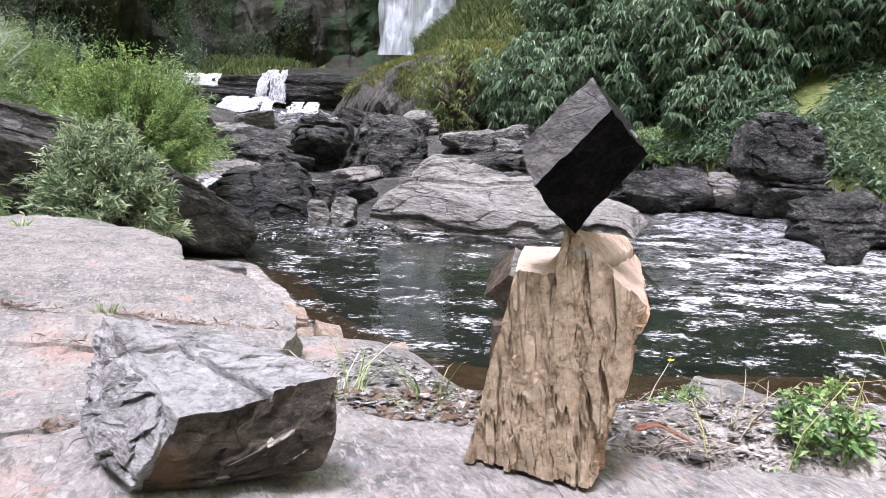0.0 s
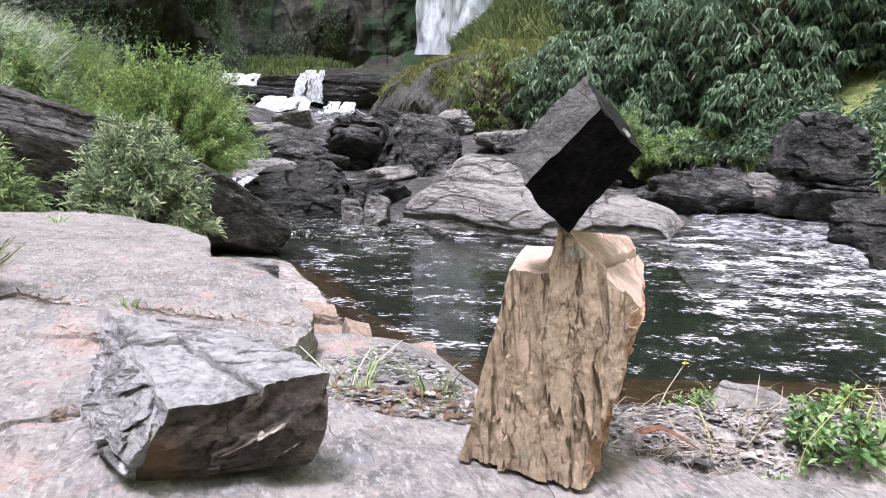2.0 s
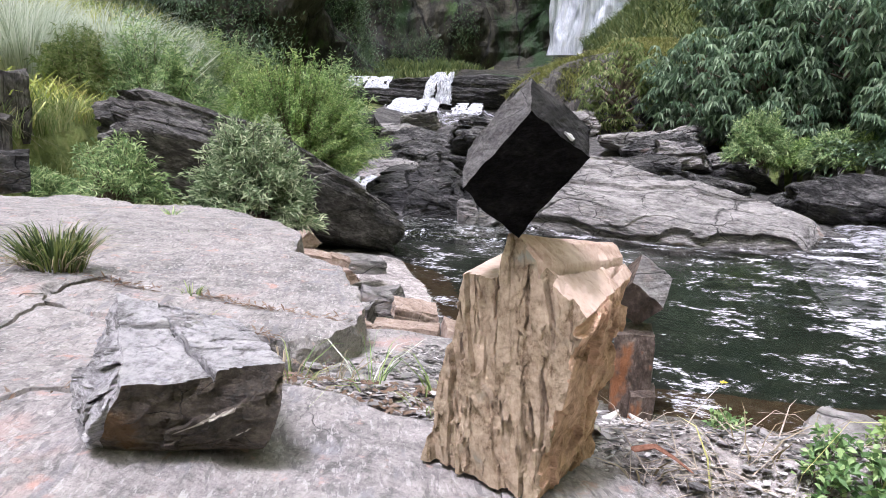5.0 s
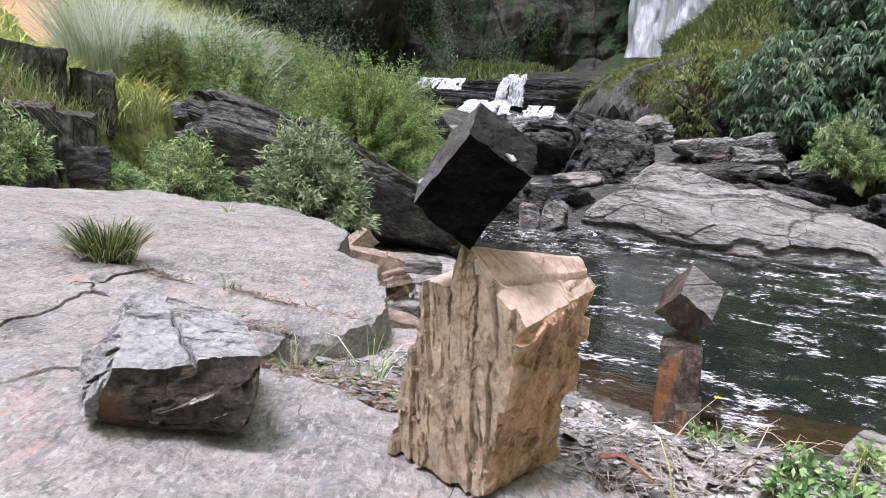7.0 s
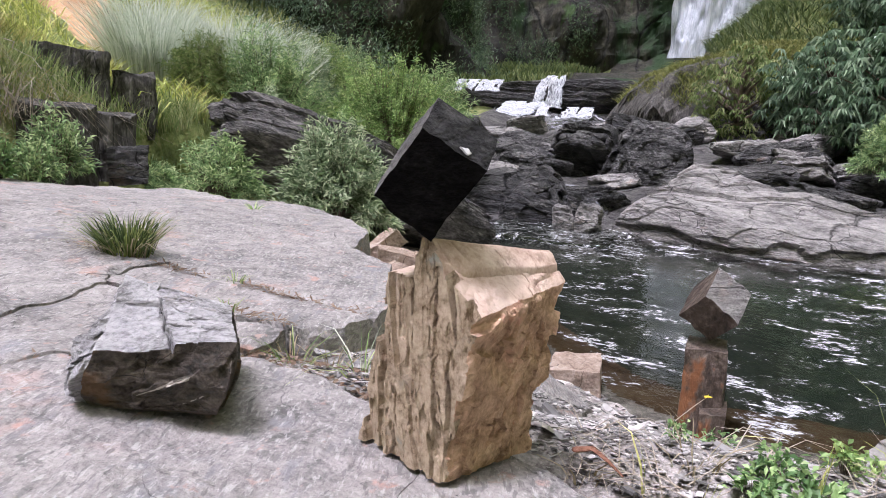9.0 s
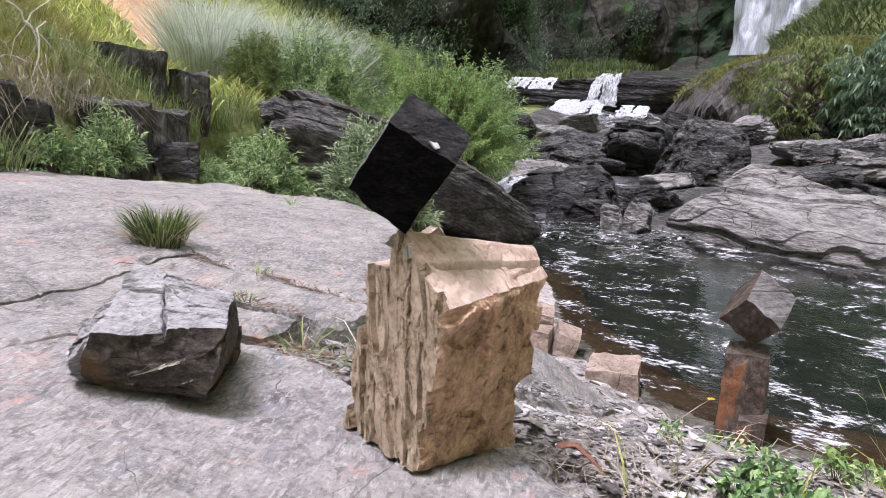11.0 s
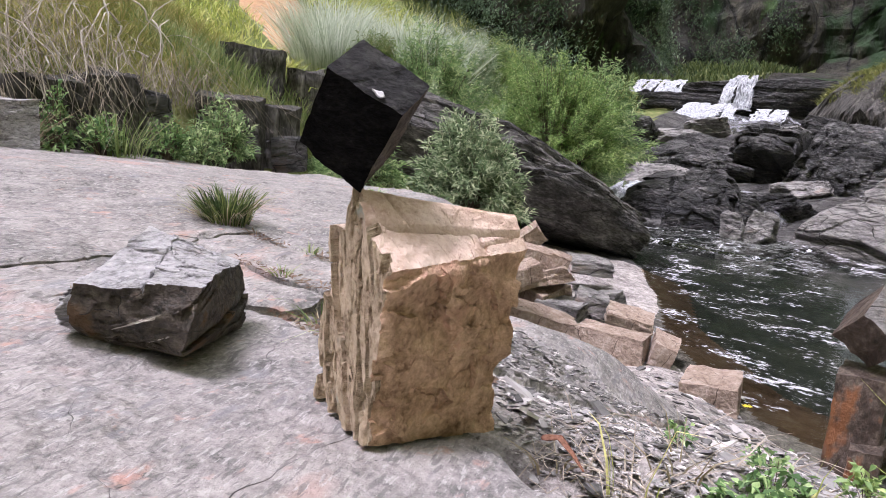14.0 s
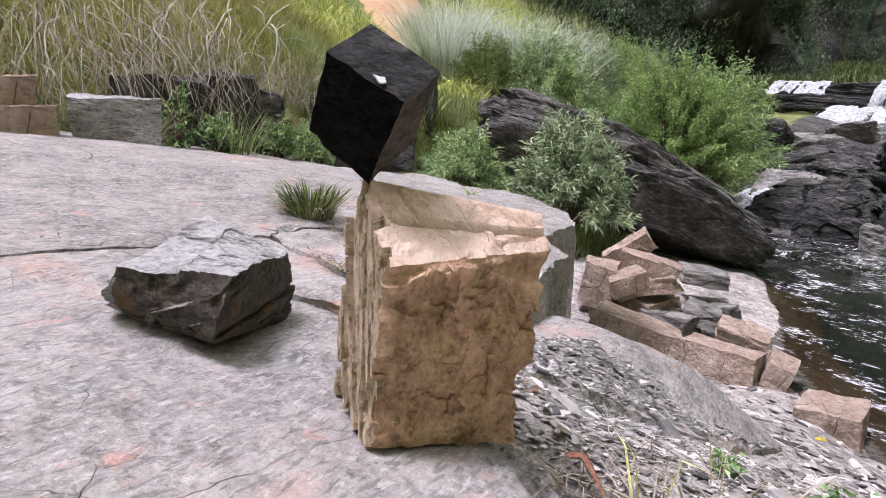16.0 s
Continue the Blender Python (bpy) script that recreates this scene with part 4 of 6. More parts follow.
def carve_boulder(p, u, v, w):
    p = p.copy()
    c = np.array([-0.26, 0.93, 0])
    out = (p - c) * np.array([1, 1, 0])
    out /= np.linalg.norm(out, axis=1)[:, None] + 1e-6
    side = smooth(0.0, 0.12, w) * smooth(1.0, 0.85, w)
    front = smooth(0.06, 0.0, v)
    rubble = smooth(0.14, 0.0, u)
    p += out * (boulder_bulge(w) * (0.6 + 1.15 * rubble * (1 - front)))[:, None]
    s = p[:, 2] * 95 + 1.6 * fbm(p * 9, 4, 3) + p[:, 0] * 16
    k = np.floor(s).astype(np.int64)
    stepv = hashed(k, k * 0 + 3, k * 0, 5) - 0.5
    back = np.maximum(rubble, smooth(0.85, 1.0, u)) * (1 - front)
    p += out * ((0.002 + 0.013 * back) * stepv * side)[:, None]
    lo, hi = (-0.5, 0.72, -0.02), (-0.03, 1.16, 0.25)
    shard = facets(p, lo, hi, 600, (0.024, 0.024, 0.015), 61, 0.0045, 0.22) + facets(p, lo, hi, 900, (0.015, 0.015, 0.010), 62, 0.0015, 0.12)
    p += out * (rubble * (1 - front) * side * shard)[:, None]
    # broken planes of the front face, a plate standing proud of it
    plane = facets(np.c_[u, w * 0.6, u * 0], (0, 0, -0.1), (1, 0.6, 0.1), 26, (0.16, 0.11, 1), 63, 0.0035, 0.03)
    edge = 0.42 + 0.72 * (u - 0.38) + 0.04 * vnoise(np.c_[u * 22, u * 0, u * 0], 64)
    edge = np.where(u > 0.78, 0.80, edge)
    plate = smooth(0.36, 0.39, u + 0.03 * vnoise(np.c_[w * 9, w * 0, w * 0], 65)) * smooth(edge + 0.008, edge - 0.008, w)
    p += np.array([0.35, -0.9, 0.0]) * (front * side * (0.009 * plate + plane))[:, None]
    p += (0.003 + 0.006 * rubble)[:, None] * np.c_[fbm(p * 14, 1, 5), fbm(p * 14, 2, 5), 0.4 * fbm(p * 14, 3, 5)]
    top = smooth(0.90, 1.0, w)
    flat = np.c_[u, v, u * 0]
    sheets = facets(flat, (0, 0, -0.1), (1, 1, 0.1), 34, (0.20, 0.08, 1), 51, 0.0026, 0.010, 0.08) + facets(flat, (0, 0, -0.1), (1, 1, 0.1), 160, (0.09, 0.035, 1), 54, 0.0007, 0.006, 0.1)
    p[:, 2] += top * (sheets + 0.0012 * fbm(p * 60, 53, 3))
    line = u - 0.53 + 0.22 * v + 0.03 * vnoise(np.c_[v * 9, v * 0, v * 0], 57)
    p[:, 2] -= top * 0.014 * np.exp(-(line / 0.011) ** 2) * smooth(0.80, 0.65, v)
    p[:, 2] += top * 0.007 * smooth(0.0, 0.01, line) * smooth(0.95, 0.6, v)
    cross = v - 0.64 - 0.10 * u + 0.03 * vnoise(np.c_[u * 9, u * 0, u * 0], 58)
    p[:, 2] -= top * 0.010 * np.exp(-(cross / 0.010) ** 2) * (line < 0)
    p[:, 2] += top * 0.005 * smooth(0.0, 0.01, cross) * (line < 0)
    return p


BF = np.array([(-0.295, 0.792, 0.056), (-0.095, 0.877, 0.046), (-0.25, 1.10, 0.006), (-0.395, 0.905, 0.047)])
BT = np.array([(-0.225, 0.765, 0.165), (-0.072, 0.904, 0.165), (-0.275, 1.12, 0.142), (-0.432, 1.01, 0.200)])
def boulder_marks(k, u, v, w, cell):
    """A pale quartz vein across the broken face."""
    if k == 0:
        mid = 0.34 + 0.95 * (u - 0.40) + 0.05 * vnoise(np.c_[u * 14, u * 0, u * 0], 71)
        wide = (0.010 + 0.022 * smooth(0.45, 0.62, u)) * (0.8 + 0.6 * vnoise(np.c_[u * 30, u * 0, u * 0], 72))
        cell = np.where((np.abs(w - mid) < wide) & (u > 0.40) & (u < 0.72), 2, cell)
        cell = np.where((np.abs(w - 0.24 - 0.9 * (u - 0.76)) < 0.014 * (0.4 + vnoise(np.c_[u * 60, w * 30, u * 0], 73))) & (u > 0.70) & (u < 0.86), 2, cell)
    return cell


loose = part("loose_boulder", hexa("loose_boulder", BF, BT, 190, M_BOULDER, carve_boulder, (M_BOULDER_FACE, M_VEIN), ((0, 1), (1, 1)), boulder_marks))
tagged(loose, "angular layered grey boulder with a rusty broken face", "boulder")

def crag(bottom, top, label, seed, mat, n=80, rough=0.038, strata=0.025, layers=5.0, round_=0.12):
    """A large broken rock between four bottom and four top corners."""
    pts = np.array(bottom + top, float)
    mid, size = pts.mean(0), np.ptp(pts, axis=0).max()

    def carve(p, u, v, w):
        a_, b_, c_ = np.abs(2 * u - 1) ** 5, np.abs(2 * v - 1) ** 5, np.abs(2 * w - 1) ** 5
        p = mid + (p - mid) * (1 - round_ * (a_ * b_ + b_ * c_ + a_ * c_))[:, None]
        out = p - mid
        out /= np.linalg.norm(out, axis=1)[:, None] + 1e-6
        q = p * (2.2 / size) + seed * 3.1
        k = np.floor((p[:, 2] + 0.25 * p[:, 0]) * layers / size + 0.6 * fbm(q, seed, 3)).astype(np.int64)
        st = hashed(k, k * 0 + seed, k * 0, 3) - 0.5
        flat = np.array([1.0, 1.0, 0.2])
        broken = facets(p, pts.min(0), pts.max(0), 90, np.full(3, 0.22 * size), seed + 2, 0.7, 2.0 / size, 0.15) + facets(p, pts.min(0), pts.max(0), 260, np.full(3, 0.10 * size), seed + 3, 0.16, 0.8 / size, 0.15)
        return p + out * flat * (size * strata * st)[:, None] + out * (size * rough * broken)[:, None] + 0.018 * size * np.c_[fbm(q * 2, seed + 5, 4), fbm(q * 2, seed + 6, 4), fbm(q * 2, seed + 7, 4)]
    return tagged(part("boulder", hexa("boulder", bottom, top, n, mat, carve)), label, "boulder", G)


crag([(-3.64, 17.3, -2.1), (-0.95, 17.4, -2.1), (-1.0, 19.9, -2.1), (-4.0, 19.7, -2.2)], [(-3.0, 18.1, 0.06), (-1.42, 18.0, -0.12), (-1.8, 19.4, 0.28), (-3.25, 19.2, 0.40)], "tall grey angular boulder with a pale face among stream rocks", 3, M_GREY, 110)
crag([(-5.0, 18.4, -2.0), (-3.6, 18.7, -2.1), (-3.7, 20.8, -2.0), (-5.8, 20.3, -2.0)], [(-5.05, 17.4, -0.26), (-3.35, 17.75, -0.27), (-3.6, 20.0, 0.12), (-5.2, 19.6, 0.06)], "dark undercut block of rock with a pale flat top", 5, M_DARK, 90, strata=0.04)
crag([(-5.7, 13.1, -2.1), (-3.35, 13.7, -2.1), (-3.7, 16.0, -2.1), (-6.4, 15.0, -2.1)], [(-5.5, 13.6, -1.30), (-3.5, 14.05, -1.25), (-4.0, 15.4, -0.88), (-5.2, 15.0, -0.90)], "low dark rounded rock beside the side stream", 8, M_DARK, 90)
crag([(-4.42, 12.9, -2.2), (-3.3, 13.25, -2.2), (-3.45, 14.2, -2.1), (-4.75, 13.9, -2.1)], [(-4.43, 12.95, -1.42), (-3.34, 13.35, -1.36), (-3.72, 13.9, -0.95), (-4.2, 13.75, -1.05)], "black wet rock with a pointed back", 9, M_DARK, 70)
crag([(-0.7, 17.2, -1.75), (1.3, 17.2, -1.75), (1.4, 18.6, -1.7), (-0.5, 18.6, -1.7)], [(-0.8, 17.0, -1.04), (1.25, 17.0, -0.80), (1.2, 18.7, -0.68), (-0.5, 18.7, -0.86)], "dark flat rock with a pale rim", 33, M_DARK, 70, rough=0.02)
crag([(5.9, 14.9, -2.0), (9.0, 14.2, -2.0), (9.3, 16.4, -1.8), (6.1, 16.8, -1.8)], [(6.0, 14.3, -0.95), (8.9, 13.7, -1.05), (9.0, 16.2, -0.8), (6.2, 16.4, -0.6)], "dark undercut boulder at the water", 39, M_GREY, 100, strata=0.05, round_=0.25)
crag([(5.9, 14.6, -1.1), (8.3, 14.3, -1.2), (8.3, 16.4, -1.0), (6.1, 16.5, -1.0)], [(6.3, 14.9, 0.45), (7.6, 14.7, 0.40), (7.7, 16.0, 0.55), (6.5, 16.1, 0.6)], "rounded dark boulder with pale lichen above the water", 58, M_GREY, 100, round_=0.22)


def carve_slab(p, u, v, w):
    p = p.copy()
    p[:, 1] -= 0.75 * np.sin(np.pi * u) * (1 - v)
    q = p * np.array([0.9, 0.9, 3.5]) + np.c_[p[:, 2], p[:, 0] * 0.2, p[:, 1] * 0.5]
    k = np.floor((p[:, 2] * 6 + p[:, 1] * 1.6 + p[:, 0] * 0.5 + 0.8 * fbm(p * 0.8, 5, 3))).astype(np.int64)
    stepv = hashed(k, k * 0 + 9, k * 0, 5) - 0.5
    edge = np.maximum(np.abs(u - 0.5), np.abs(v - 0.5)) * 2
    p[:, 2] -= 0.28 * w * smooth(0.80, 1.02, edge) ** 2
    p[:, 2] += w * (0.15 * stepv + 0.09 * fbm(p * 0.9, 7, 5))
    p[:, 1] += (0.55 * (1 - w) - 0.30 * stepv) * smooth(0.35, 0.0, v)
    return p + 0.05 * np.c_[fbm(q, 1, 4), fbm(q, 2, 4), fbm(q, 3, 4)]


slab_rock = part("slab_boulder", hexa("slab_boulder", [(-2.4, 13.0, -2.5), (3.5, 12.7, -2.5), (4.4, 15.2, -2.5), (-1.6, 16.2, -2.5)], [(-2.1, 13.5, -1.30), (3.4, 12.8, -1.86), (4.1, 14.6, -1.62), (-1.1, 15.9, -0.62)], 150, M_SLAB, carve_slab))
tagged(slab_rock, "broad pale slab of layered rock sloping into the pool", "boulder", "boulders in the stream")


def block(name, mid, size, rz, ry, label, seed, mat, group="", wobble=0.06, n=16, parent=None, rx=0, category="stone block"):
    """A broken block; mid is the middle of its upper front edge, size its length, depth and height."""
    r_ = np.random.default_rng(seed)
    lx, ly, lz = size
    jit = lambda: r_.uniform(-wobble, wobble, 3) * np.array([lx, ly, lz]) * 1.2
    bot = [np.array(c) + jit() for c in [(-lx / 2, 0, -lz), (lx / 2, 0, -lz), (lx / 2, ly, -lz), (-lx / 2, ly, -lz)]]
    top = [np.array(c) + jit() for c in [(-lx / 2, 0, 0), (lx / 2, 0, 0), (lx / 2, ly, 0), (-lx / 2, ly, 0)]]
    f = 2.2 / max(size)

    def carve(p, u, v, w):
        q = p * f + seed * 3.1
        k = np.floor(p[:, 2] * 5.0 / lz + 0.7 * fbm(q, 6, 2)).astype(np.int64)
        st = hashed(k, k * 0 + seed, k * 0, 3) - 0.5
        c = np.array([0, ly / 2, -lz / 2])
        out = (p - c) * np.array([1, 1, 0]) / max(size)
        return p + out * (0.05 * st * max(size))[:, None] + 0.022 * max(size) * np.c_[fbm(q * 2, 1, 4), fbm(q * 2, 2, 4), fbm(q * 2, 3, 4)]
    ob = part(name, hexa(name, bot, top, n, mat, carve), parent)
    ob.matrix_local = pose(*mid, rx, ry, rz)
    return ob if parent else tagged(ob, label, category, group)


# second balanced pair at the water
post = thing("post_stone", (0, 0, 0), "rust-brown upright stone post with a step, at the water", "stone block", "balanced stones")
block("shaft", (0.40, 5.27, -1.24), (0.29, 0.30, 0.80), 4, 0, "", 61, M_RUST, parent=post, wobble=0.02, n=24)
block("foot", (0.50, 5.14, -1.66), (0.18, 0.26, 0.40), 4, 0, "", 62, M_RUST, parent=post, wobble=0.04)
ia, iu, iw = np.array([0.254, 0.056, -0.187]), np.array([0.064, 0.265, 0.166]), np.array([-0.191, 0.149, -0.217])
i0 = np.array([0.34, 5.22, -0.80])


def carve_tilted(p, u, v, w):
    ribs = 0.012 * vnoise(np.c_[p @ ia * 60, p @ iu * 3, p[:, 0] * 0], 3)
    return p + 0.007 * np.c_[fbm(p * 8, 1, 4), fbm(p * 8, 2, 4), fbm(p * 8, 3, 4)] + np.outer(ribs, iu / 0.36)


tilted = part("tilted_cube", hexa("tilted_cube", [i0 + iw, i0 + iw + ia, i0 + iw + ia + iu, i0 + iw + iu], [i0, i0 + ia, i0 + ia + iu, i0 + iu], 40, M_RUST, carve_tilted, (M_SLAB,), ((4, 1),)))
tagged(tilted, "grey-brown stone cube balanced on a corner of the post", "stone cube", "balanced stones")
block("shore_block", (-0.70, 5.55, -1.70), (0.44, 0.42, 0.5), 16, -4, "squat ochre stone block in the shallow water", 63, M_BRICKROCK)
block("flat_stone", (1.40, 2.9, -0.84), (0.6, 0.4, 0.14), -28, 6, "flat pale stone lying on the shingle slope", 64, M_SLAB)
P = "broken blocks by the pool"
for k, (mid, size, rz, ry, rx, mat) in enumerate([
        ((-2.17, 5.65, -1.52), (0.82, 0.5, 0.26), 23, 12, -8, M_BRICKROCK), ((-1.53, 5.87, -1.64), (0.64, 0.5, 0.40), 16, 3, -6, M_BRICKROCK), ((-1.12, 6.12, -1.70), (0.22, 0.4, 0.24), 22, 18, 0, M_BRICKROCK),
        ((-1.92, 5.58, -1.79), (0.62, 0.4, 0.25), 20, 10, 0, M_WALL), ((-2.53, 6.26, -1.32), (0.66, 0.42, 0.15), 40, -14, -12, M_BRICKROCK), ((-2.62, 6.10, -1.27), (0.34, 0.3, 0.18), 50, -20, 0, M_BRICKROCK),
        ((-3.18, 6.81, -1.12), (0.58, 0.12, 0.24), 60, -32, 0, M_BRICKROCK), ((-2.81, 6.63, -1.19), (0.46, 0.4, 0.42), 32, 11, 0, M_BRICKROCK), ((-2.92, 6.08, -1.23), (0.34, 0.4, 0.45), 34, 7, 0, M_BRICKROCK),
        ((-2.58, 6.76, -1.25), (0.22, 0.25, 0.2), 28, 20, 0, M_BRICKROCK), ((-2.64, 7.58, -1.46), (0.52, 0.5, 0.14), 39, 8, 0, M_SLAB), ((-2.09, 6.57, -1.54), (0.33, 0.3, 0.2), 27, 13, 0, M_SLAB),
        ((-1.68, 6.54, -1.65), (0.48, 0.4, 0.14), 23, 12, 0, M_BRICKROCK), ((-2.3, 6.2, -1.6), (0.5, 0.4, 0.3), 10, 5, 0, M_SLAB), ((-2.75, 6.3, -1.5), (0.6, 0.5, 0.35), -10, 8, 0, M_BRICKROCK), ((-1.3, 6.4, -1.8), (0.3, 0.25, 0.15), 50, 5, 0, M_SLAB), ((-2.25, 7.0, -1.65), (0.35, 0.3, 0.2), 5, -10, 0, M_SLAB)]):
    mid = (mid[0] - 0.17, mid[1] - 0.05, mid[2])
    block("broken_block", mid, size, rz, ry, "pinkish-tan broken stone block in a heap beside the ledge" if mat is M_BRICKROCK else "grey broken stone block in the heap by the pool", 70 + k, mat, P, rx=rx)

# wall of blocks along the back of the ledge
W = "old wall of blocks"
for k, (mid, size, rz, mat, lab) in enumerate([
        ((-5.94, 4.8, 0.41), (0.68, 0.5, 0.95), 50, M_WALL, "dark weathered wall block standing upright"),
        ((-5.94, 5.5, 0.30), (0.45, 0.5, 0.8), 48, M_WALL, "smaller dark wall block"),
        ((-5.55, 5.35, -0.08), (0.4, 0.3, 0.4), 44, M_GREY, "low broken stone at the foot of the wall"),
        ((-5.9, 3.35, 0.58), (0.5, 0.5, 0.95), 62, M_WALL, "blackened fractured wall block"),
        ((-5.40, 2.75, 0.56), (0.5, 0.5, 0.95), 65, M_WALL, "dark upright wall block under grass"),
        ((-5.28, 3.25, 0.60), (0.38, 0.45, 0.95), 70, M_WALL, "split dark wall block"),
        ((-5.2, 3.6, 0.42), (0.22, 0.4, 0.8), 66, M_GREY, "narrow grey pillar in the wall"),
        ((-5.10, 2.25, 0.60), (0.34, 0.4, 0.9), 75, M_WALL, "narrow dark wall block half hidden by stems"),
        ((-4.36, 1.90, 0.36), (0.60, 0.45, 0.40), 72, M_BOULDER, "grey loose boulder at the back of the ledge"),
        ((-4.30, 1.29, 0.30), (0.42, 0.4, 0.30), 80, M_BRICKROCK, "tan squared block at the back of the ledge"),
        ((-4.42, 1.25, 0.50), (0.36, 0.35, 0.2), 84, M_BRICKROCK, "pale block lying on the tan one"),
        ((-7.6, 6.3, 1.1), (0.85, 0.6, 1.2), 50, M_WALL, "dark outcrop block on the grassy hill"),
        ((-7.2, 6.9, 0.8), (0.5, 0.5, 0.9), 44, M_WALL, "low outcrop block on the grassy hill")]):
    block("wall_block", mid, size, rz, 0, lab, 90 + k, mat, W, n=26)


# ---- plants ----
def leaf_set(centres, dirs, length, width, droop, r_):
    """Folded leaves, two faces each, from centres along dirs."""
    n = len(centres)
    d = dirs / (np.linalg.norm(dirs, axis=1)[:, None] + 1e-9)
    up = r_.normal(size=(n, 3)) * 0.35 + np.array([0, 0, 1])
    side = np.cross(d, up)
    side /= np.linalg.norm(side, axis=1)[:, None] + 1e-9
    ln = (length * r_.uniform(0.6, 1.25, n))[:, None]
    wd = (width * r_.uniform(0.7, 1.2, n))[:, None]
    down = np.array([0, 0, -1.0])
    mid = centres + d * ln * 0.5
    tip = centres + d * ln + down * droop * ln
    verts = np.stack([centres, mid + side * wd * 0.5 + down * 0.0, tip, mid - side * wd * 0.5], 1).reshape(-1, 3)
    i = np.arange(n)[:, None] * 4
    return verts, np.concatenate([i + [0, 1, 2], i + [0, 2, 3]], 1).reshape(-1, 3)


def blade_set(roots, dirs, height, width, bend, r_):
    """Grass blades of three pieces that bow outward."""
    n = len(roots)
    a_ = r_.uniform(0, 2 * np.pi, n)
    side = np.c_[np.cos(a_), np.sin(a_), a_ * 0]
    h = (height * r_.uniform(0.5, 1.2, n))[:, None]
    w = (width * r_.uniform(0.6, 1.2, n))[:, None]
    out = np.c_[dirs[:, :2], np.zeros(n)]
    b_ = (bend * r_.uniform(0.3, 1.5, n))[:, None]
    p0, p1 = roots, roots + np.array([0, 0, 1]) * h * 0.4 + out * h * b_ * 0.15
    p2 = roots + np.array([0, 0, 1]) * h * 0.75 + out * h * b_ * 0.5
    p3 = roots + np.array([0, 0, 1]) * h * (1 - 0.25 * np.minimum(b_, 1.6)) + out * h * b_
    verts = np.stack([p0 - side * w * 0.5, p0 + side * w * 0.5, p1 + side * w * 0.45, p1 - side * w * 0.45, p2 + side * w * 0.3, p2 - side * w * 0.3, p3], 1).reshape(-1, 3)
    i = np.arange(n)[:, None] * 7
    quads = np.concatenate([i + [0, 1, 2, 3], i + [3, 2, 4, 5]], 1).reshape(-1, 4)
    return verts, quads, (i + [5, 4, 6]).reshape(-1, 3)


def stems_mesh(name, lines, radius, mat, sides=5):
    """Tapered tubes along lines of points."""
    verts, faces, c = [], [], 0
    for line in lines:
        line = np.asarray(line, float)
        m = len(line)
        for k, p in enumerate(line):
            r = radius * (1 - 0.8 * k / (m - 1))
            for s in range(sides):
                a_ = 2 * np.pi * s / sides
                verts.append(p + r * np.array([math.cos(a_), math.sin(a_), 0.2 * math.sin(a_)]))
        for k in range(m - 1):
            for s in range(sides):
                faces.append((c + k * sides + s, c + k * sides + (s + 1) % sides, c + (k + 1) * sides + (s + 1) % sides, c + (k + 1) * sides + s))
        c += m * sides
    return make_mesh(name, np.array(verts), np.array(faces), mat, True)


def shrub(name, base, size, label, mat, seed, clumps=60, per=14, length=0.12, width=0.022, droop=0.25, spread=1.0, stem=0.01, group="", category="shrub", low=0.1):
    """Stems that fan out from the foot, each ending in a clump of leaves; a loose, uneven outline."""
    r_ = np.random.default_rng(seed)
    ob = thing(name, base, label, category, group)
    lines, cs, ds = [], [], []
    for k in range(clumps):
        a_ = r_.uniform(0, 2 * np.pi)
        e = r_.uniform(low, 1.0)
        rr = math.sqrt(max(0.0, 1 - (e * 0.95) ** 2)) * r_.uniform(0.55, 1.08)
        tip = np.array([math.cos(a_) * rr * size[0] / 2, math.sin(a_) * rr * size[1] / 2, e * size[2] * r_.uniform(0.8, 1.12)])
        root = np.array([tip[0] * 0.12, tip[1] * 0.12, 0])
        bow = (root + tip) / 2 + np.array([tip[0] * 0.05, tip[1] * 0.05, 0.08 * size[2]])
        lines.append([root, bow, tip])
        for j in range(per):
            t = r_.uniform(0.55, 1.05)
            p = (1 - t) ** 2 * root + 2 * t * (1 - t) * bow + t * t * tip
            d = (tip - root) / (np.linalg.norm(tip - root) + 1e-6) * 0.7 + r_.normal(size=3) * 0.6 * spread
            cs.append(p + r_.normal(size=3) * length * 0.25)
            ds.append(d)
    part("branchwork", stems_mesh("branchwork", lines, stem, M_TWIG, 4), ob)
    v, f = leaf_set(np.array(cs), np.array(ds), length, width, droop, r_)
    part("foliage", make_mesh("foliage", v, f, mat), ob)
    return ob


def tuft(name, base, radius, height, n, label, mat, seed, width=0.008, bend=0.6, category="grass tuft", group="", extra=None):
    r_ = np.random.default_rng(seed)
    ob = thing(name, base, label, category, group)
    a_ = r_.uniform(0, 2 * np.pi, n)
    rr = radius * np.sqrt(r_.uniform(0, 1, n))
    d = np.c_[np.cos(a_), np.sin(a_), a_ * 0] * (0.4 + rr / radius)[:, None]
    v, q, t3 = blade_set(np.c_[np.cos(a_) * rr, np.sin(a_) * rr, a_ * 0 - 0.01], d, height, width, bend, r_)
    part("sward", make_mesh("sward", v, [q, t3], mat), ob)
    if extra:
        m = extra[1]
        v, q, t3 = blade_set(np.c_[np.cos(a_) * rr, np.sin(a_) * rr, a_ * 0 - 0.01][:m], d[:m] * 1.5, height * 0.8, width * 0.8, bend * 1.4, r_)
        part("dry_sward", make_mesh("dry_sward", v, [q, t3], extra[0]), ob, "bleached dead blades")
    return ob


def zat(x, y):
    return float(land_full(np.array([x]), np.array([y]))[0])


def ltop(x, y):
    return float(ledge_top(np.array([x]), np.array([y]))[0])


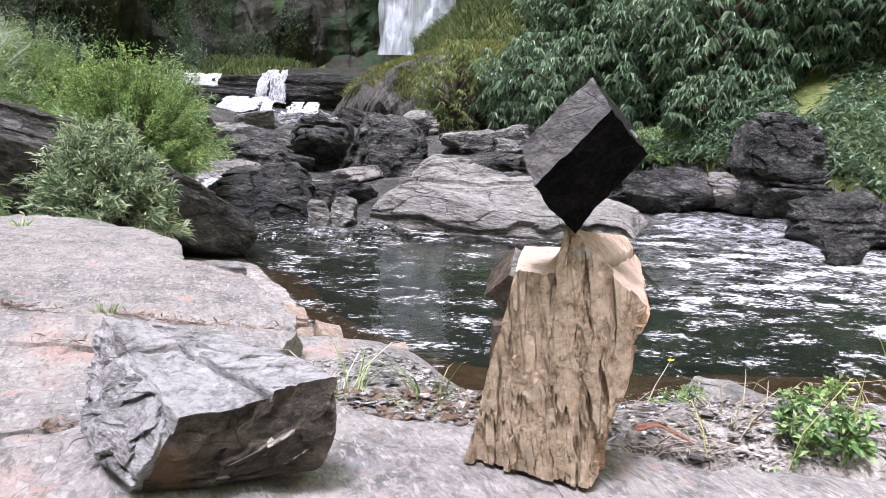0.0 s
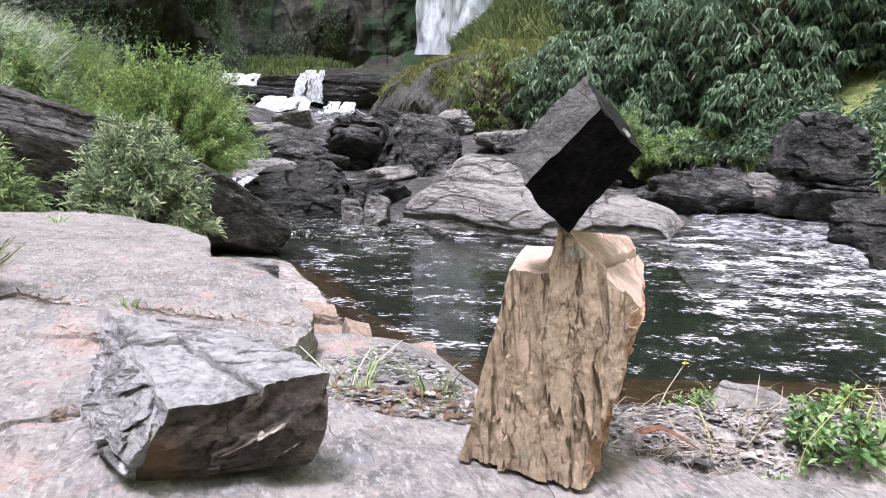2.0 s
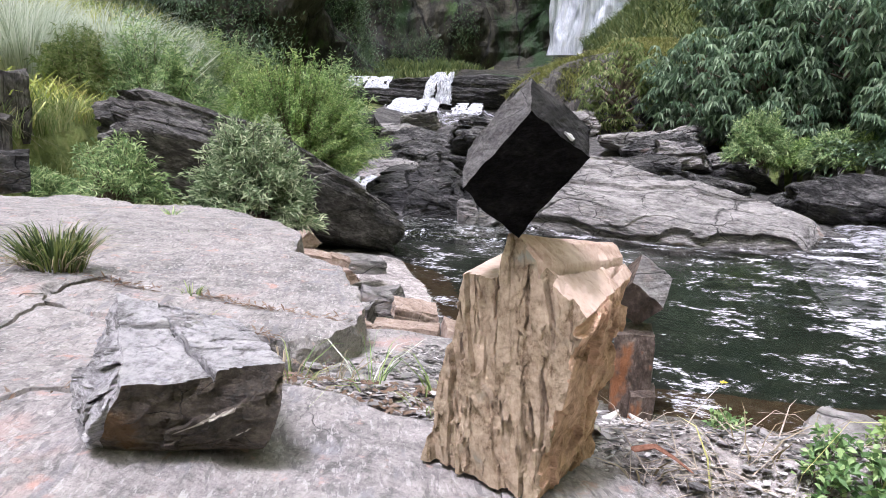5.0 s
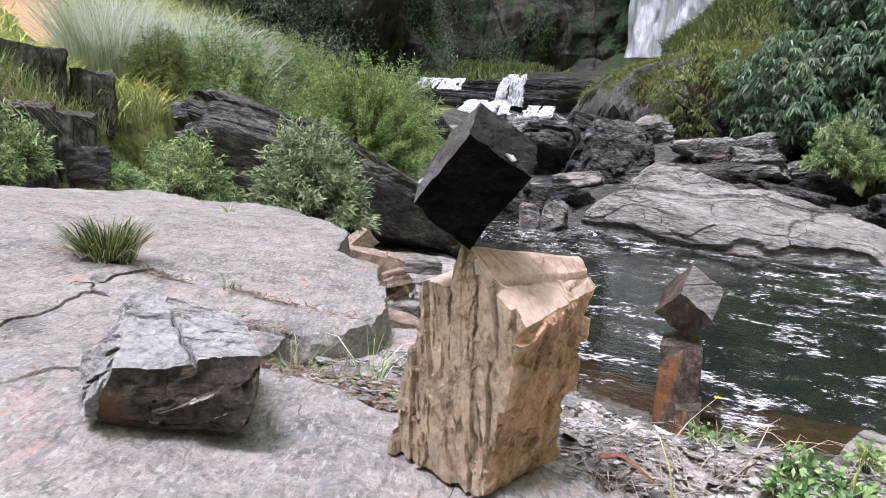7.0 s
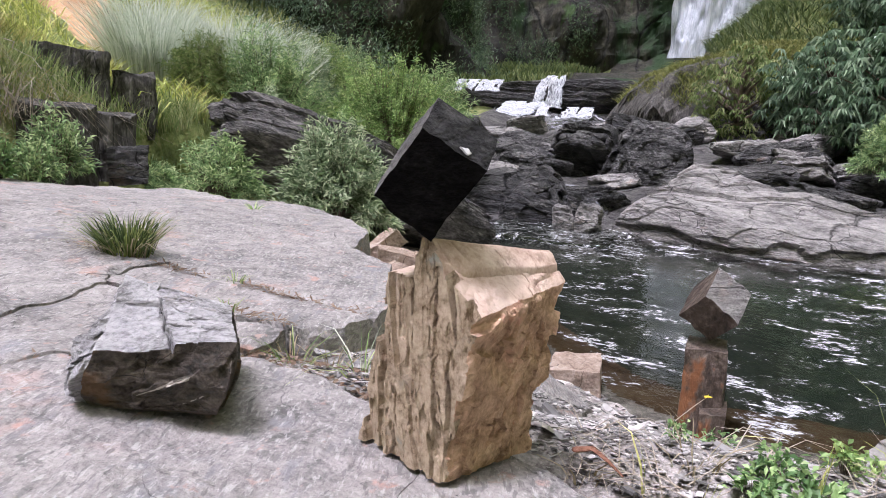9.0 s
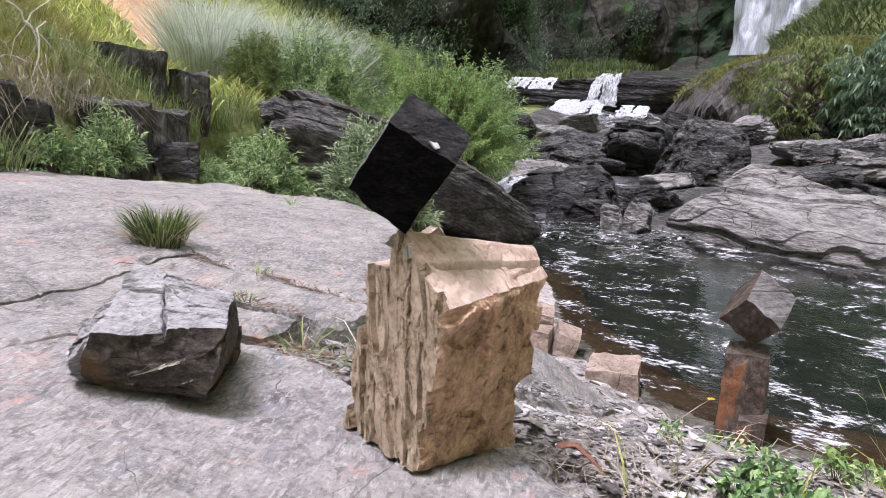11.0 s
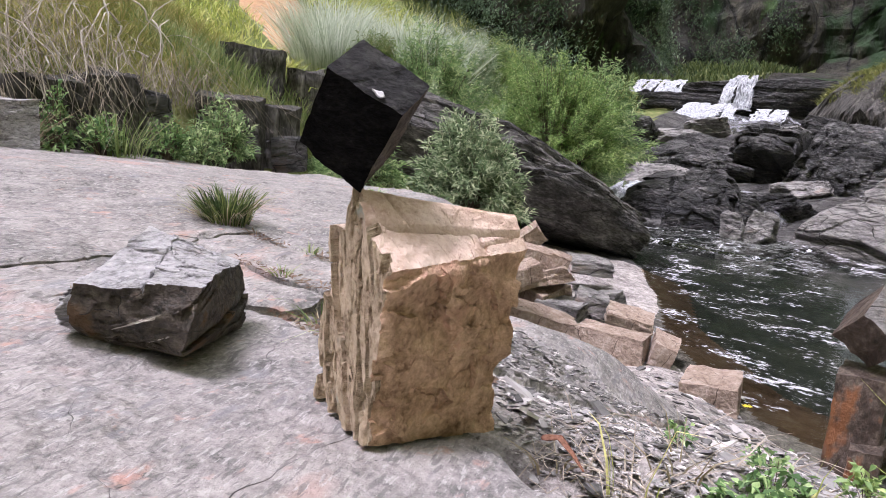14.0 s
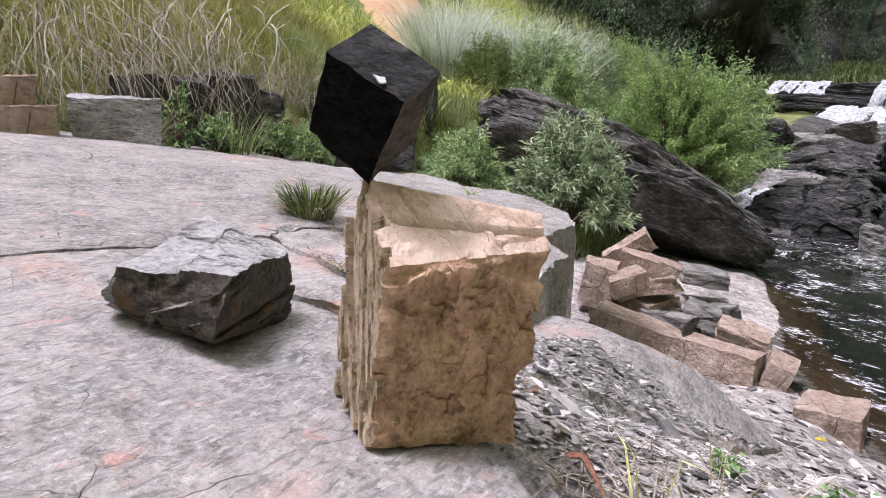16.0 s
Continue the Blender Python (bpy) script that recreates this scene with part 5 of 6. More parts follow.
shrub("river_shrub", (-2.75, 5.05, -0.62), (1.15, 0.95, 0.85), "rounded grey-green river shrub with narrow willow-like leaves", M_LEAF_WILLOW, 1, 300, 60, 0.085, 0.013)
shrub("river_shrub", (-4.0, 5.0, -0.5), (1.0, 0.8, 0.6), "low leafy green shrub at the back of the ledge", M_LEAF_MID, 2, 150, 40, 0.075, 0.013)
shrub("river_shrub", (-5.0, 3.9, -0.3), (0.5, 0.45, 0.42), "low leafy green shrub against the wall", M_LEAF_MID, 3, 70, 20, 0.08, 0.018)
shrub("river_shrub", (-4.9, 2.9, -0.15), (0.45, 0.4, 0.4), "broad-leaved weed at the foot of the wall", M_WEED, 4, 50, 12, 0.06, 0.03)
shrub("wall_weed", (-4.95, 2.55, -0.1), (0.4, 0.4, 0.55), "green broad-leaved weed climbing the wall", M_WEED, 31, 50, 12, 0.06, 0.03)
shrub("wall_weed", (-4.95, 3.55, -0.2), (0.38, 0.36, 0.42), "green broad-leaved weed before the wall", M_WEED, 32, 50, 14, 0.06, 0.024)
shrub("wall_weed", (-5.3, 4.35, -0.3), (0.7, 0.6, 0.6), "leafy green weed at the wall corner", M_LEAF_MID, 33, 80, 20, 0.09, 0.022)
tuft("wall_grass", (-4.9, 3.05, -0.2), 0.2, 0.5, 140, "long grass before the wall", M_GRASS, 34, 0.009, 0.9)
tuft("wall_grass", (-4.75, 2.1, -0.1), 0.2, 0.5, 140, "long dry grass before the wall", M_GRASS_DRY, 35, 0.009, 1.0)
shrub("green_shrub", (-6.0, 11.6, -1.0), (3.2, 2.4, 2.1), "tall green leafy bush behind the long rock", M_LEAF_BRIGHT, 5, 380, 105, 0.10, 0.018, stem=0.02)
shrub("green_shrub", (-8.0, 10.5, -0.6), (2.6, 2.0, 2.2), "feathery green bush on the bank", M_LEAF_MID, 6, 220, 80, 0.14, 0.02, stem=0.02)
shrub("green_shrub", (-6.4, 13.5, -1.0), (3.0, 2.0, 2.2), "shaggy mid-green bush below the hill", M_LEAF_MID, 7, 200, 70, 0.15, 0.022, stem=0.02)
for k, (x, y, sx, sz, mat) in enumerate([(-8.4, 12.0, 2.4, 2.0, M_LEAF_WILLOW), (-9.6, 13.6, 2.4, 2.0, M_LEAF_WILLOW), (-7.4, 9.6, 1.8, 1.5, M_LEAF_WILLOW), (-7.6, 15.5, 2.6, 2.0, M_LEAF_MID), (-10.8, 15.8, 2.6, 2.2, M_LEAF_BRIGHT), (-6.6, 8.6, 1.2, 1.0, M_GRASS), (-8.6, 17.5, 2.4, 1.6, M_LEAF_MID), (-6.9, 6.9, 0.9, 0.7, M_LEAF_MID), (-11.6, 18.5, 3.0, 2.2, M_LEAF_MID), (-6.6, 10.3, 1.9, 1.7, M_LEAF_MID), (-5.7, 9.9, 1.5, 1.5, M_LEAF_MID), (-9.0, 10.0, 1.6, 1.3, M_GRASS), (-7.3, 12.6, 2.2, 2.2, M_LEAF_BRIGHT)]):
    shrub("green_shrub", (x, y, zat(x, y) - 0.1), (sx, sx * 0.85, sz), {M_LEAF_MID: "feathery green bush below the hill", M_LEAF_WILLOW: "feathery grey-green bush below the hill"}.get(mat, "bright leafy bush below the hill"), mat, 800 + k, 190, 80, 0.11, 0.017, stem=0.015, group="bushes below the hill")
tuft("grass_tuft", (-1.36, 1.80, ltop(-1.36, 1.83)), 0.085, 0.155, 420, "dark green grass tuft rooted in a joint of the ledge", M_TUFT, 8, 0.0055, 0.75, extra=(M_GRASS_DRY, 150))
for k, (x, y, s_) in enumerate([(-2.34, 3.56, 0.1), (-0.62, 1.49, 0.05), (-0.85, 1.78, 0.05), (-1.7, 2.9, 0.05)]):
    tuft("grass_tuft", (x, y, ltop(x, y)), 0.03, s_ * 0.7, 22, "tiny green tuft in a joint of the ledge", M_GRASS if k else M_LEAF_BRIGHT, 20 + k, 0.004 if k else 0.008, 1.2)
for k in range(9):
    r_ = np.random.default_rng(60 + k)
    x, y = -10.0 + r_.uniform(-1.3, 1.3), 11.0 + r_.uniform(-1.2, 1.2)
    tuft("silver_grass", (x, y, zat(x, y) - 0.1), 0.45, 1.7, 650, "tall clump of silvery plumed grass on the bank", M_SILVER, 60 + k, 0.02, 0.6, "tall grass", "silver grass")


def scatter(name, n, area, mat, height, width, bend, label, seed, limit=None):
    """Grass that nobody could count, over a stretch of land."""
    r_ = np.random.default_rng(seed)
    x, y = r_.uniform(area[0], area[1], n), r_.uniform(area[2], area[3], n)
    dens = fbm(np.c_[x, y, x * 0] * 0.5, seed, 3)
    keep = dens > -0.35
    if limit:
        keep &= limit(x, y) & off_path(x, y)
    x, y = x[keep], y[keep]
    z = land_full(x, y) - 0.03
    a_ = r_.uniform(0, 2 * np.pi, len(x))
    v, q, t3 = blade_set(np.c_[x, y, z], np.c_[np.cos(a_), np.sin(a_), a_ * 0], height, width, bend, r_)
    ob = part(name, make_mesh(name, v, [q, t3], mat))
    return tagged(ob, label, "grass", kind="stuff")


PATH_LINE = np.array([(-23.4, 16.4), (-20.4, 15.2), (-15.1, 12.8), (-13.0, 11.8), (-11.2, 10.8)])


def off_path(x, y, far=1.5):
    yy = np.interp(x, PATH_LINE[:, 0], PATH_LINE[:, 1])
    shadow = (x > -11.4) & (x < -9.0) & (np.abs(y - (11.0 - (x + 11.4) * 0.81)) < 0.9)
    return ~((np.abs(yy - y) < far) & (x < -11.0)) & ~shadow


on_hill = lambda x, y: x < np.interp(y, [-20, 1, 3, 5, 8, 11, 15, 25, 33], [-5.6, -5.6, -5.7, -6.5, -7.5, -8.3, -10, -12.5, -14])
scatter("hill_grass", 52000, (-11, -5.3, -1, 9.5), M_GRASS_NEAR, 0.36, 0.010, 1.3, "long yellow-green grass on the near hillside", 101, on_hill)
scatter("hill_grass", 42000, (-30, -7, 7, 34), M_GRASS_Y, 0.5, 0.035, 1.1, "yellow-green grass on the hill", 102, on_hill)
scatter("hill_grass", 22000, (-40, -13.5, 26, 56), M_SLOPE, 0.7, 0.09, 0.6, "green grass on the far hillside", 103)
scatter("bank_grass", 9000, (-8, -4.8, 4.6, 9.5), M_GRASS, 0.45, 0.014, 0.6, "green weeds between the ledge and the long rock", 104)

# forest on the right bank
F = "trees on the far bank"


def tree(base, size, seed, mat, leaf=0.42, clumps=170, per=20, name="tree", label="dense dark-green broadleaf tree with drooping leaf clusters"):
    r_ = np.random.default_rng(seed)
    ob = thing(name, base, label, "tree", F)
    lines, cs, ds = [], [], []
    h = size[2]
    trunk = [np.array([0, 0, -0.3]), np.array([r_.uniform(-0.1, 0.1) * size[0], 0, h * 0.35]), np.array([0, 0, h * 0.75])]
    lines.append(trunk)
    for k in range(clumps):
        a_, e = r_.uniform(0, 2 * np.pi), r_.uniform(-0.9, 1)
        rr = math.sqrt(1 - e * e) * r_.uniform(0.6, 1.1)
        tip = np.array([math.cos(a_) * rr * size[0] / 2, math.sin(a_) * rr * size[1] / 2, h * 0.52 + e * h * 0.5])
        if k % 6 == 0:
            st = np.array([0, 0, max(0.2 * h, tip[2] * 0.6)])
            lines.append([st, (st + tip) / 2 + np.array([0, 0, 0.1]), tip])
        for j in range(per // 6 + 1):
            heart = tip + r_.normal(size=3) * leaf * 0.55
            turn = r_.uniform(0, 2 * np.pi)
            for i in range(7):
                b_ = turn + i * 2 * np.pi / 7 + r_.normal() * 0.15
                cs.append(heart)
                ds.append(np.array([math.cos(b_), math.sin(b_) - 0.25, r_.uniform(-0.55, 0.1)]))
    part("trunk", stems_mesh("trunk", lines, 0.06 + 0.015 * h, M_TWIG, 5), ob)
    v, f = leaf_set(np.array(cs), np.array(ds), leaf * 0.8, leaf * 0.25, 0.75, r_)
    part("crown", make_mesh("crown", v, f, mat), ob)
    return ob


k = 0
for row, (y0, hgt) in enumerate([(-3.5, 3.2), (0.0, 4.2), (4.5, 5.5), (10.0, 7.0)]):
    for j in range(1 if row < 2 else 0, 11):
        r_ = np.random.default_rng(300 + k)
        t = j / 10
        x = 2.2 + 18 * t + r_.uniform(-0.6, 0.6)
        y = 28.5 - 15 * t + y0 + r_.uniform(-0.8, 0.8)
        x += y0 * 0.6
        s_ = r_.uniform(0.85, 1.2)
        tree((x, y, zat(x, y)), (3.6 * s_, 3.2 * s_, hgt * s_), 300 + k, M_LEAF_DARK if k % 4 or x < 12 else M_LEAF_MID, (0.30, 0.35, 0.43, 0.52)[row], 200)
        k += 1
for j in range(48):
    r_ = np.random.default_rng(900 + j)
    y = r_.uniform(12.5, 24)
    x = float(np.interp(y, [9, 13, 18, 22, 27], [10.5, 9.0, 4.6, 3.4, 2.4])) + 0.3 + 5.5 * r_.uniform(0, 1) ** 1.3
    s_ = r_.uniform(0.6, 1.15)
    if y < 17.5 and x < 10.2:
        x, y = x + 3.0, y + 2.0
    tree((x, y, zat(x, y) - 0.1), (2.0 * s_, 1.8 * s_, 1.7 * s_), 900 + j, (M_LEAF_DARK, M_LEAF_MID if x > 8 else M_LEAF_DARK, M_LEAF_DARK, M_LEAF_DARK)[j % 4], 0.24, 80, 20, "sapling", "low sapling with whorls of drooping leaves below the forest")
B = "bushes along the far bank"
for j in range(10):
    r_ = np.random.default_rng(400 + j)
    t = j / 9
    x, y = 3.2 + 7.5 * t, 19.2 - 3.5 * t + r_.uniform(-0.5, 0.5)
    shrub("bank_shrub", (x, y, -1.0 + 0.15 * r_.uniform(-1, 1)), (1.6, 1.3, 1.0 * r_.uniform(0.7, 1.3)), "fresh green bush at the foot of the forest", M_LEAF_BRIGHT if j % 2 else M_LEAF_MID, 400 + j, 150, 60, 0.14, 0.028, group=B)
r_ = np.random.default_rng(88)
n = 90000
y = r_.uniform(11, 34, n)
x = np.interp(y, [9, 13, 18, 22, 27, 34], [10.5, 8.6, 4.5, 3.6, 2.8, 2.6]) + r_.uniform(0, 1, n) ** 1.5 * 13
dens = fbm(np.c_[x, y, x * 0] * 0.6, 3, 3)
x, y, dens = x[dens > -0.3], y[dens > -0.3], dens[dens > -0.3]
cs = np.c_[x, y, land_full(x, y) + r_.uniform(0, 1, len(x)) * (0.2 + 0.55 * np.maximum(dens + 0.3, 0))]
v, f = leaf_set(cs, np.c_[r_.normal(size=(len(x), 2)), r_.normal(0, 0.5, len(x))], 0.22, 0.055, 0.4, r_)
tagged(part("undergrowth", make_mesh("undergrowth", v, f, M_LEAF_DARK)), "tangled green undergrowth below the forest", "undergrowth", kind="stuff")
# grassy hump and its small tree
def hump_top(x, y):
    e = ((x + 0.9) / 5.4) ** 2 + ((y - 28.6) / 3.2) ** 2
    return -0.5 + 3.0 * np.sqrt(np.maximum(0, 1 - e)) * (1 + 0.10 * vnoise(np.c_[x * 0.9, y * 0.9, x * 0], 4)) + 0.12 * (x + 3) * (e < 1)


A, B = np.meshgrid(np.linspace(-6.4, 4.6, 70), np.linspace(25.3, 32, 50))
A, B = A.ravel(), B.ravel()
p = np.c_[A, B, hump_top(A, B)]
p[:, 1] += 0.5 * fbm(p * 0.8, 5, 4)
tagged(part("hump", make_mesh("hump", p, grid_faces(70, 50), M_WALL)), "mossy rock hump below the waterfall", "rock outcrop", kind="structure")
r_ = np.random.default_rng(77)
n = 26000
hx, hy = r_.uniform(-6.2, 4.5, n), r_.uniform(25.6, 31, n)
hz = hump_top(hx, hy)
keep = (hz > 0.75 + 0.5 * fbm(np.c_[hx, hy, hx * 0] * 1.1, 9, 3))
hx, hy, hz = hx[keep], hy[keep], hz[keep]
a_ = r_.uniform(0, 2 * np.pi, len(hx))
v, q, t3 = blade_set(np.c_[hx, hy, hz - 0.03], np.c_[np.cos(a_), np.sin(a_), a_ * 0], 0.26, 0.035, 1.6, r_)
tagged(part("hump_grass", make_mesh("hump_grass", v, [q, t3], M_HUMP)), "yellow-green grass cushions on the hump", "grass", kind="stuff")
n = 30000
y = r_.uniform(31, 62, n)
x = np.interp(y, [31, 45, 60], [-0.8, -4.4, -5.2]) + r_.uniform(0, 1, n) * 12
a_ = r_.uniform(0, 2 * np.pi, n)
v, q, t3 = blade_set(np.c_[x, y, land_full(x, y) - 0.05], np.c_[np.cos(a_), np.sin(a_), a_ * 0], 0.6, 0.07, 1.3, r_)
tagged(part("slope_grass", make_mesh("slope_grass", v, [q, t3], M_SLOPE)), "fresh green grass on the slope beside the waterfall", "grass", kind="stuff")
tree((-0.7, 24.4, -0.6), (2.6, 2.2, 3.0), 500, M_GRASS, 0.22, 150, 16, "small_tree", "thin-branched small tree with yellowish leaves")

# ---- falls and cliff ----
rock("cascade_step", (-9.6, 32.6, -0.6), (9.5, 3.0, 2.5), "black layered rock step under the cascade", "boulder", 56, M_DARK, sink=0.05, planes=6, strata=0.08, level=6)


def fall(name, x0, x1, y, z0, z1, lean, label, seed, nx=30, nz=40):
    A, B = np.meshgrid(np.linspace(0, 1, nx), np.linspace(0, 1, nz))
    A, B = A.ravel(), B.ravel()
    p = np.c_[x0 + (x1 - x0) * A + lean * (1 - B), y - 0.5 * (1 - B) ** 1.5, z0 + (z1 - z0) * B]
    p[:, 1] += (0.12 if nx < 40 else 0.7) * fbm(p * np.array([3, 3, 0.6]) * (1.0 if nx < 40 else 0.35), seed, 4)
    rag = fbm(np.c_[p[:, 2] * 0.5, p[:, 2] * 0, A * 3], seed + 3, 3)
    p[:, 0] += 0.03 * rag * (2 * np.abs(A - 0.5)) ** 2 * (x1 - x0)
    p[:, 0] += 0.06 * (A - 0.5) * (1 - B) * (x1 - x0)
    gf = grid_faces(nx, nz)
    c = p[gf].mean(1)
    torn = vnoise(c * np.array([2.2, 0.3, 0.25]) * (4.0 / max(1.0, x1 - x0)) ** 0.6, seed + 7)
    ob = part(name, make_mesh(name, p, gf[torn > (-0.55 if nx < 40 else -9)], M_FALL, True))
    return tagged(ob, label, "waterfall", kind="structure")


def strands(name, x0, x1, y, z0, z1, n_, flare, label, seed, run=0.7):
    """A small fall: one torn sheet that spreads as it drops, with dark rock showing between its threads."""
    nx, nz = 60, 36
    A, B = np.meshgrid(np.linspace(-0.5, 0.5, nx), np.linspace(0, 1, nz))
    A, B = A.ravel(), B.ravel()
    cx_, w = (x0 + x1) / 2, x1 - x0
    thread = vnoise(np.c_[A * n_, A * 0, B * 0.8], seed)
    p = np.c_[cx_ + A * w * (1 + flare * B) - 0.12 * w * flare * B, y - run * B ** 0.8 + 0.16 * thread, z1 - (z1 - z0) * B ** 1.4 * (1 + 0.18 * vnoise(np.c_[A * n_ * 0.6, A * 0, A * 0], seed + 2))]
    p += 0.04 * np.c_[fbm(p * 4, seed, 3), fbm(p * 5, seed + 30, 3), fbm(p * 4, seed + 60, 3)]
    gf = grid_faces(nx, nz)
    c = p[gf].mean(1)
    gap = vnoise(np.c_[A[gf].mean(1) * n_ * 1.3, A[gf].mean(1) * 0, B[gf].mean(1) * 1.6], seed + 9) + 0.5 * vnoise(c * 7, seed + 11)
    rim = smooth(0.36, 0.5, np.abs(A[gf].mean(1)))
    ob = part(name, make_mesh(name, p, gf[gap > -0.55 + 0.6 * rim], M_CASCADE, True))
    return tagged(ob, label, "waterfall", kind="structure")


strands("cascade", -9.75, -8.65, 31.0, 0.4, 1.85, 7, 0.35, "white cascade pouring over the black step", 1)
strands("side_cascade", -13.7, -11.4, 30.9, 1.05, 1.62, 12, 0.05, "low white side cascade", 2, 1.0)
strands("lower_cascade", -10.9, -8.8, 29.8, 0.0, 0.6, 9, 0.25, "broken white water below the cascade", 3, 1.3)
strands("lower_cascade", -8.1, -6.9, 29.6, -0.05, 0.42, 6, 0.25, "broken white water beside the wet rocks", 4, 1.1)
strands("stream_fall", -6.3, -5.5, 15.2, -1.75, -1.40, 6, 0.2, "small white fall between boulders", 5, 0.8)
white_water("cascade_run", -11.0, -6.5, 26.5, 31.0, lambda x, y: -0.45 + 0.16 * (y - 26.5), "white water running down from the cascade", 12, 60, 60, 0.12)
fall("waterfall", -8.6, -2.2, 60.0, 4.6, 22.0, 0.0, "tall white waterfall on the cliff", 3, 60, 120)


def cliff(name, line, low, high, seed, label, mat=None, rough=2.2, step=0.5):
    """A rock face along a line on the plan, broken and leaning back."""
    line = np.array(line, float)
    seg = np.r_[0, np.cumsum(np.hypot(*np.diff(line, axis=0).T))]
    t = np.arange(0, seg[-1], step)
    x, y = np.interp(t, seg, line[:, 0]), np.interp(t, seg, line[:, 1])
    dx, dy = np.gradient(x), np.gradient(y)
    ln = np.hypot(dx, dy)
    nx, ny = -dy / ln, dx / ln
    h = np.arange(low, high, step)
    A, H = np.meshgrid(np.arange(len(t)), h)
    A, H = A.ravel(), H.ravel()
    p = np.c_[x[A], y[A], H]
    k = np.floor(H * 0.8 + 0.8 * fbm(p * 0.2, seed + 4, 3)).astype(np.int64)
    d = 0.25 * (H - low) + rough * fbm(p * np.array([0.22, 0.22, 0.12]), seed, 5) + 0.5 * (hashed(k, k * 0, k * 0 + seed, 2) - 0.5)
    p[:, 0] += nx[A] * d
    p[:, 1] += ny[A] * d
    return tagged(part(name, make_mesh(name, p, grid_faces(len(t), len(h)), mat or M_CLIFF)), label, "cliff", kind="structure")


head_face = cliff("cliff_head", [(-26, 52), (-20, 58.5), (-13, 62), (4, 61.5), (25, 58)], 1.0, 34, 4, "dark brown cliff at the head of the gorge")
left_face = cliff("cliff_left", [(-44, 20), (-26, 25.5), (-19, 32), (-17.5, 40), (-19.5, 47), (-26, 54)], 1.0, 26, 14, "brown cliff with green mats above the grassy bank")

def cliff_plants(ob, n, seed, size, high):
    """Hanging mats of leaves on a rock face."""
    r_ = np.random.default_rng(seed)
    co = np.zeros(len(ob.data.vertices) * 3)
    ob.data.vertices.foreach_get("co", co)
    co = co.reshape(-1, 3)
    green = fbm(co * 0.16, seed, 3)
    co = co[(green > -0.12) & (co[:, 2] < high)]
    c = co[r_.integers(0, len(co), n)] + r_.normal(0, 0.45, (n, 3)) + np.array([0.1, -0.35, 0])
    v, f = leaf_set(c, np.c_[r_.normal(size=n), r_.normal(-0.6, 0.6, n), r_.normal(-0.3, 0.5, n)], size, size * 0.3, 0.5, r_)
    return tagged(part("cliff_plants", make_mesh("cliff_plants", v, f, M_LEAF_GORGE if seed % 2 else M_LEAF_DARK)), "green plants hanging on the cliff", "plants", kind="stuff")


cliff_plants(head_face, 60000, 3, 0.26, 16)
cliff_plants(left_face, 80000, 4, 0.22, 14)
cliff_plants(left_face, 40000, 5, 0.25, 16)

# ---- shingle and litter ----
r_ = np.random.default_rng(5)


def chips(name, n, area, size, label, seed, limit, height=land_full):
    r_ = np.random.default_rng(seed)
    x, y = r_.uniform(area[0], area[1], n), r_.uniform(area[2], area[3], n)
    keep = limit(x, y)
    x, y = x[keep], y[keep]
    m = len(x)
    z = height(x, y)
    ring = 6
    ang = np.sort(r_.uniform(0, 2 * np.pi, (m, ring)), axis=1)
    s_ = size * np.exp(r_.normal(0, 0.55, m))
    rad = s_[:, None] * r_.uniform(0.6, 1.2, (m, ring))
    px, py = np.cos(ang) * rad, np.sin(ang) * rad * 0.7
    th = s_ * r_.uniform(0.08, 0.22, m)
    tx, ty = r_.normal(0, 0.22, m), r_.normal(0, 0.22, m) - 0.35
    verts = np.zeros((m, ring * 2, 3))
    spin = r_.uniform(0, 2 * np.pi, m)
    qx = px * np.cos(spin)[:, None] - py * np.sin(spin)[:, None]
    qy = px * np.sin(spin)[:, None] + py * np.cos(spin)[:, None]
    for lev in (0, 1):
        verts[:, lev * ring:(lev + 1) * ring, 0] = x[:, None] + qx * (1 - 0.1 * lev)
        verts[:, lev * ring:(lev + 1) * ring, 1] = y[:, None] + qy * (1 - 0.1 * lev)
        verts[:, lev * ring:(lev + 1) * ring, 2] = z[:, None] + qx * tx[:, None] + qy * ty[:, None] + (lev - 0.3) * th[:, None] + s_[:, None] * 0.12
    i = np.arange(m)[:, None] * ring * 2
    sides = np.concatenate([i + [k, (k + 1) % ring, ring + (k + 1) % ring, ring + k] for k in range(ring)], 1).reshape(-1, 4)
    top = (i + np.arange(ring, 2 * ring)).reshape(-1, ring)
    ob = part(name, make_mesh(name, verts.reshape(-1, 3), [sides, top], M_CHIP))
    return tagged(ob, label, "stone chips", kind="stuff")


off_ledge = lambda x, y: ~(inside(FRONT, x, y) | inside(MIDDLE, x, y) | inside(STEP, x, y) | inside(BACK, x, y) | inside(SHORE, x, y)) & (y < shore(x) + 0.1) & (y > 1.0)
chips("shingle", 34000, (-0.5, 1.5, 1.05, 2.4), 0.0058, "small flat grey slate chips on the slope below the ledge", 1, lambda x, y: off_ledge(x, y) & (fbm(np.c_[x, y, x * 0] * 3, 8, 3) > -0.45))
chips("shingle", 5000, (-1.2, 2.4, 1.2, 4.0), 0.014, "flat grey slate pieces on the slope", 3, lambda x, y: off_ledge(x, y) & (fbm(np.c_[x, y, x * 0] * 2, 9, 3) > 0.0))
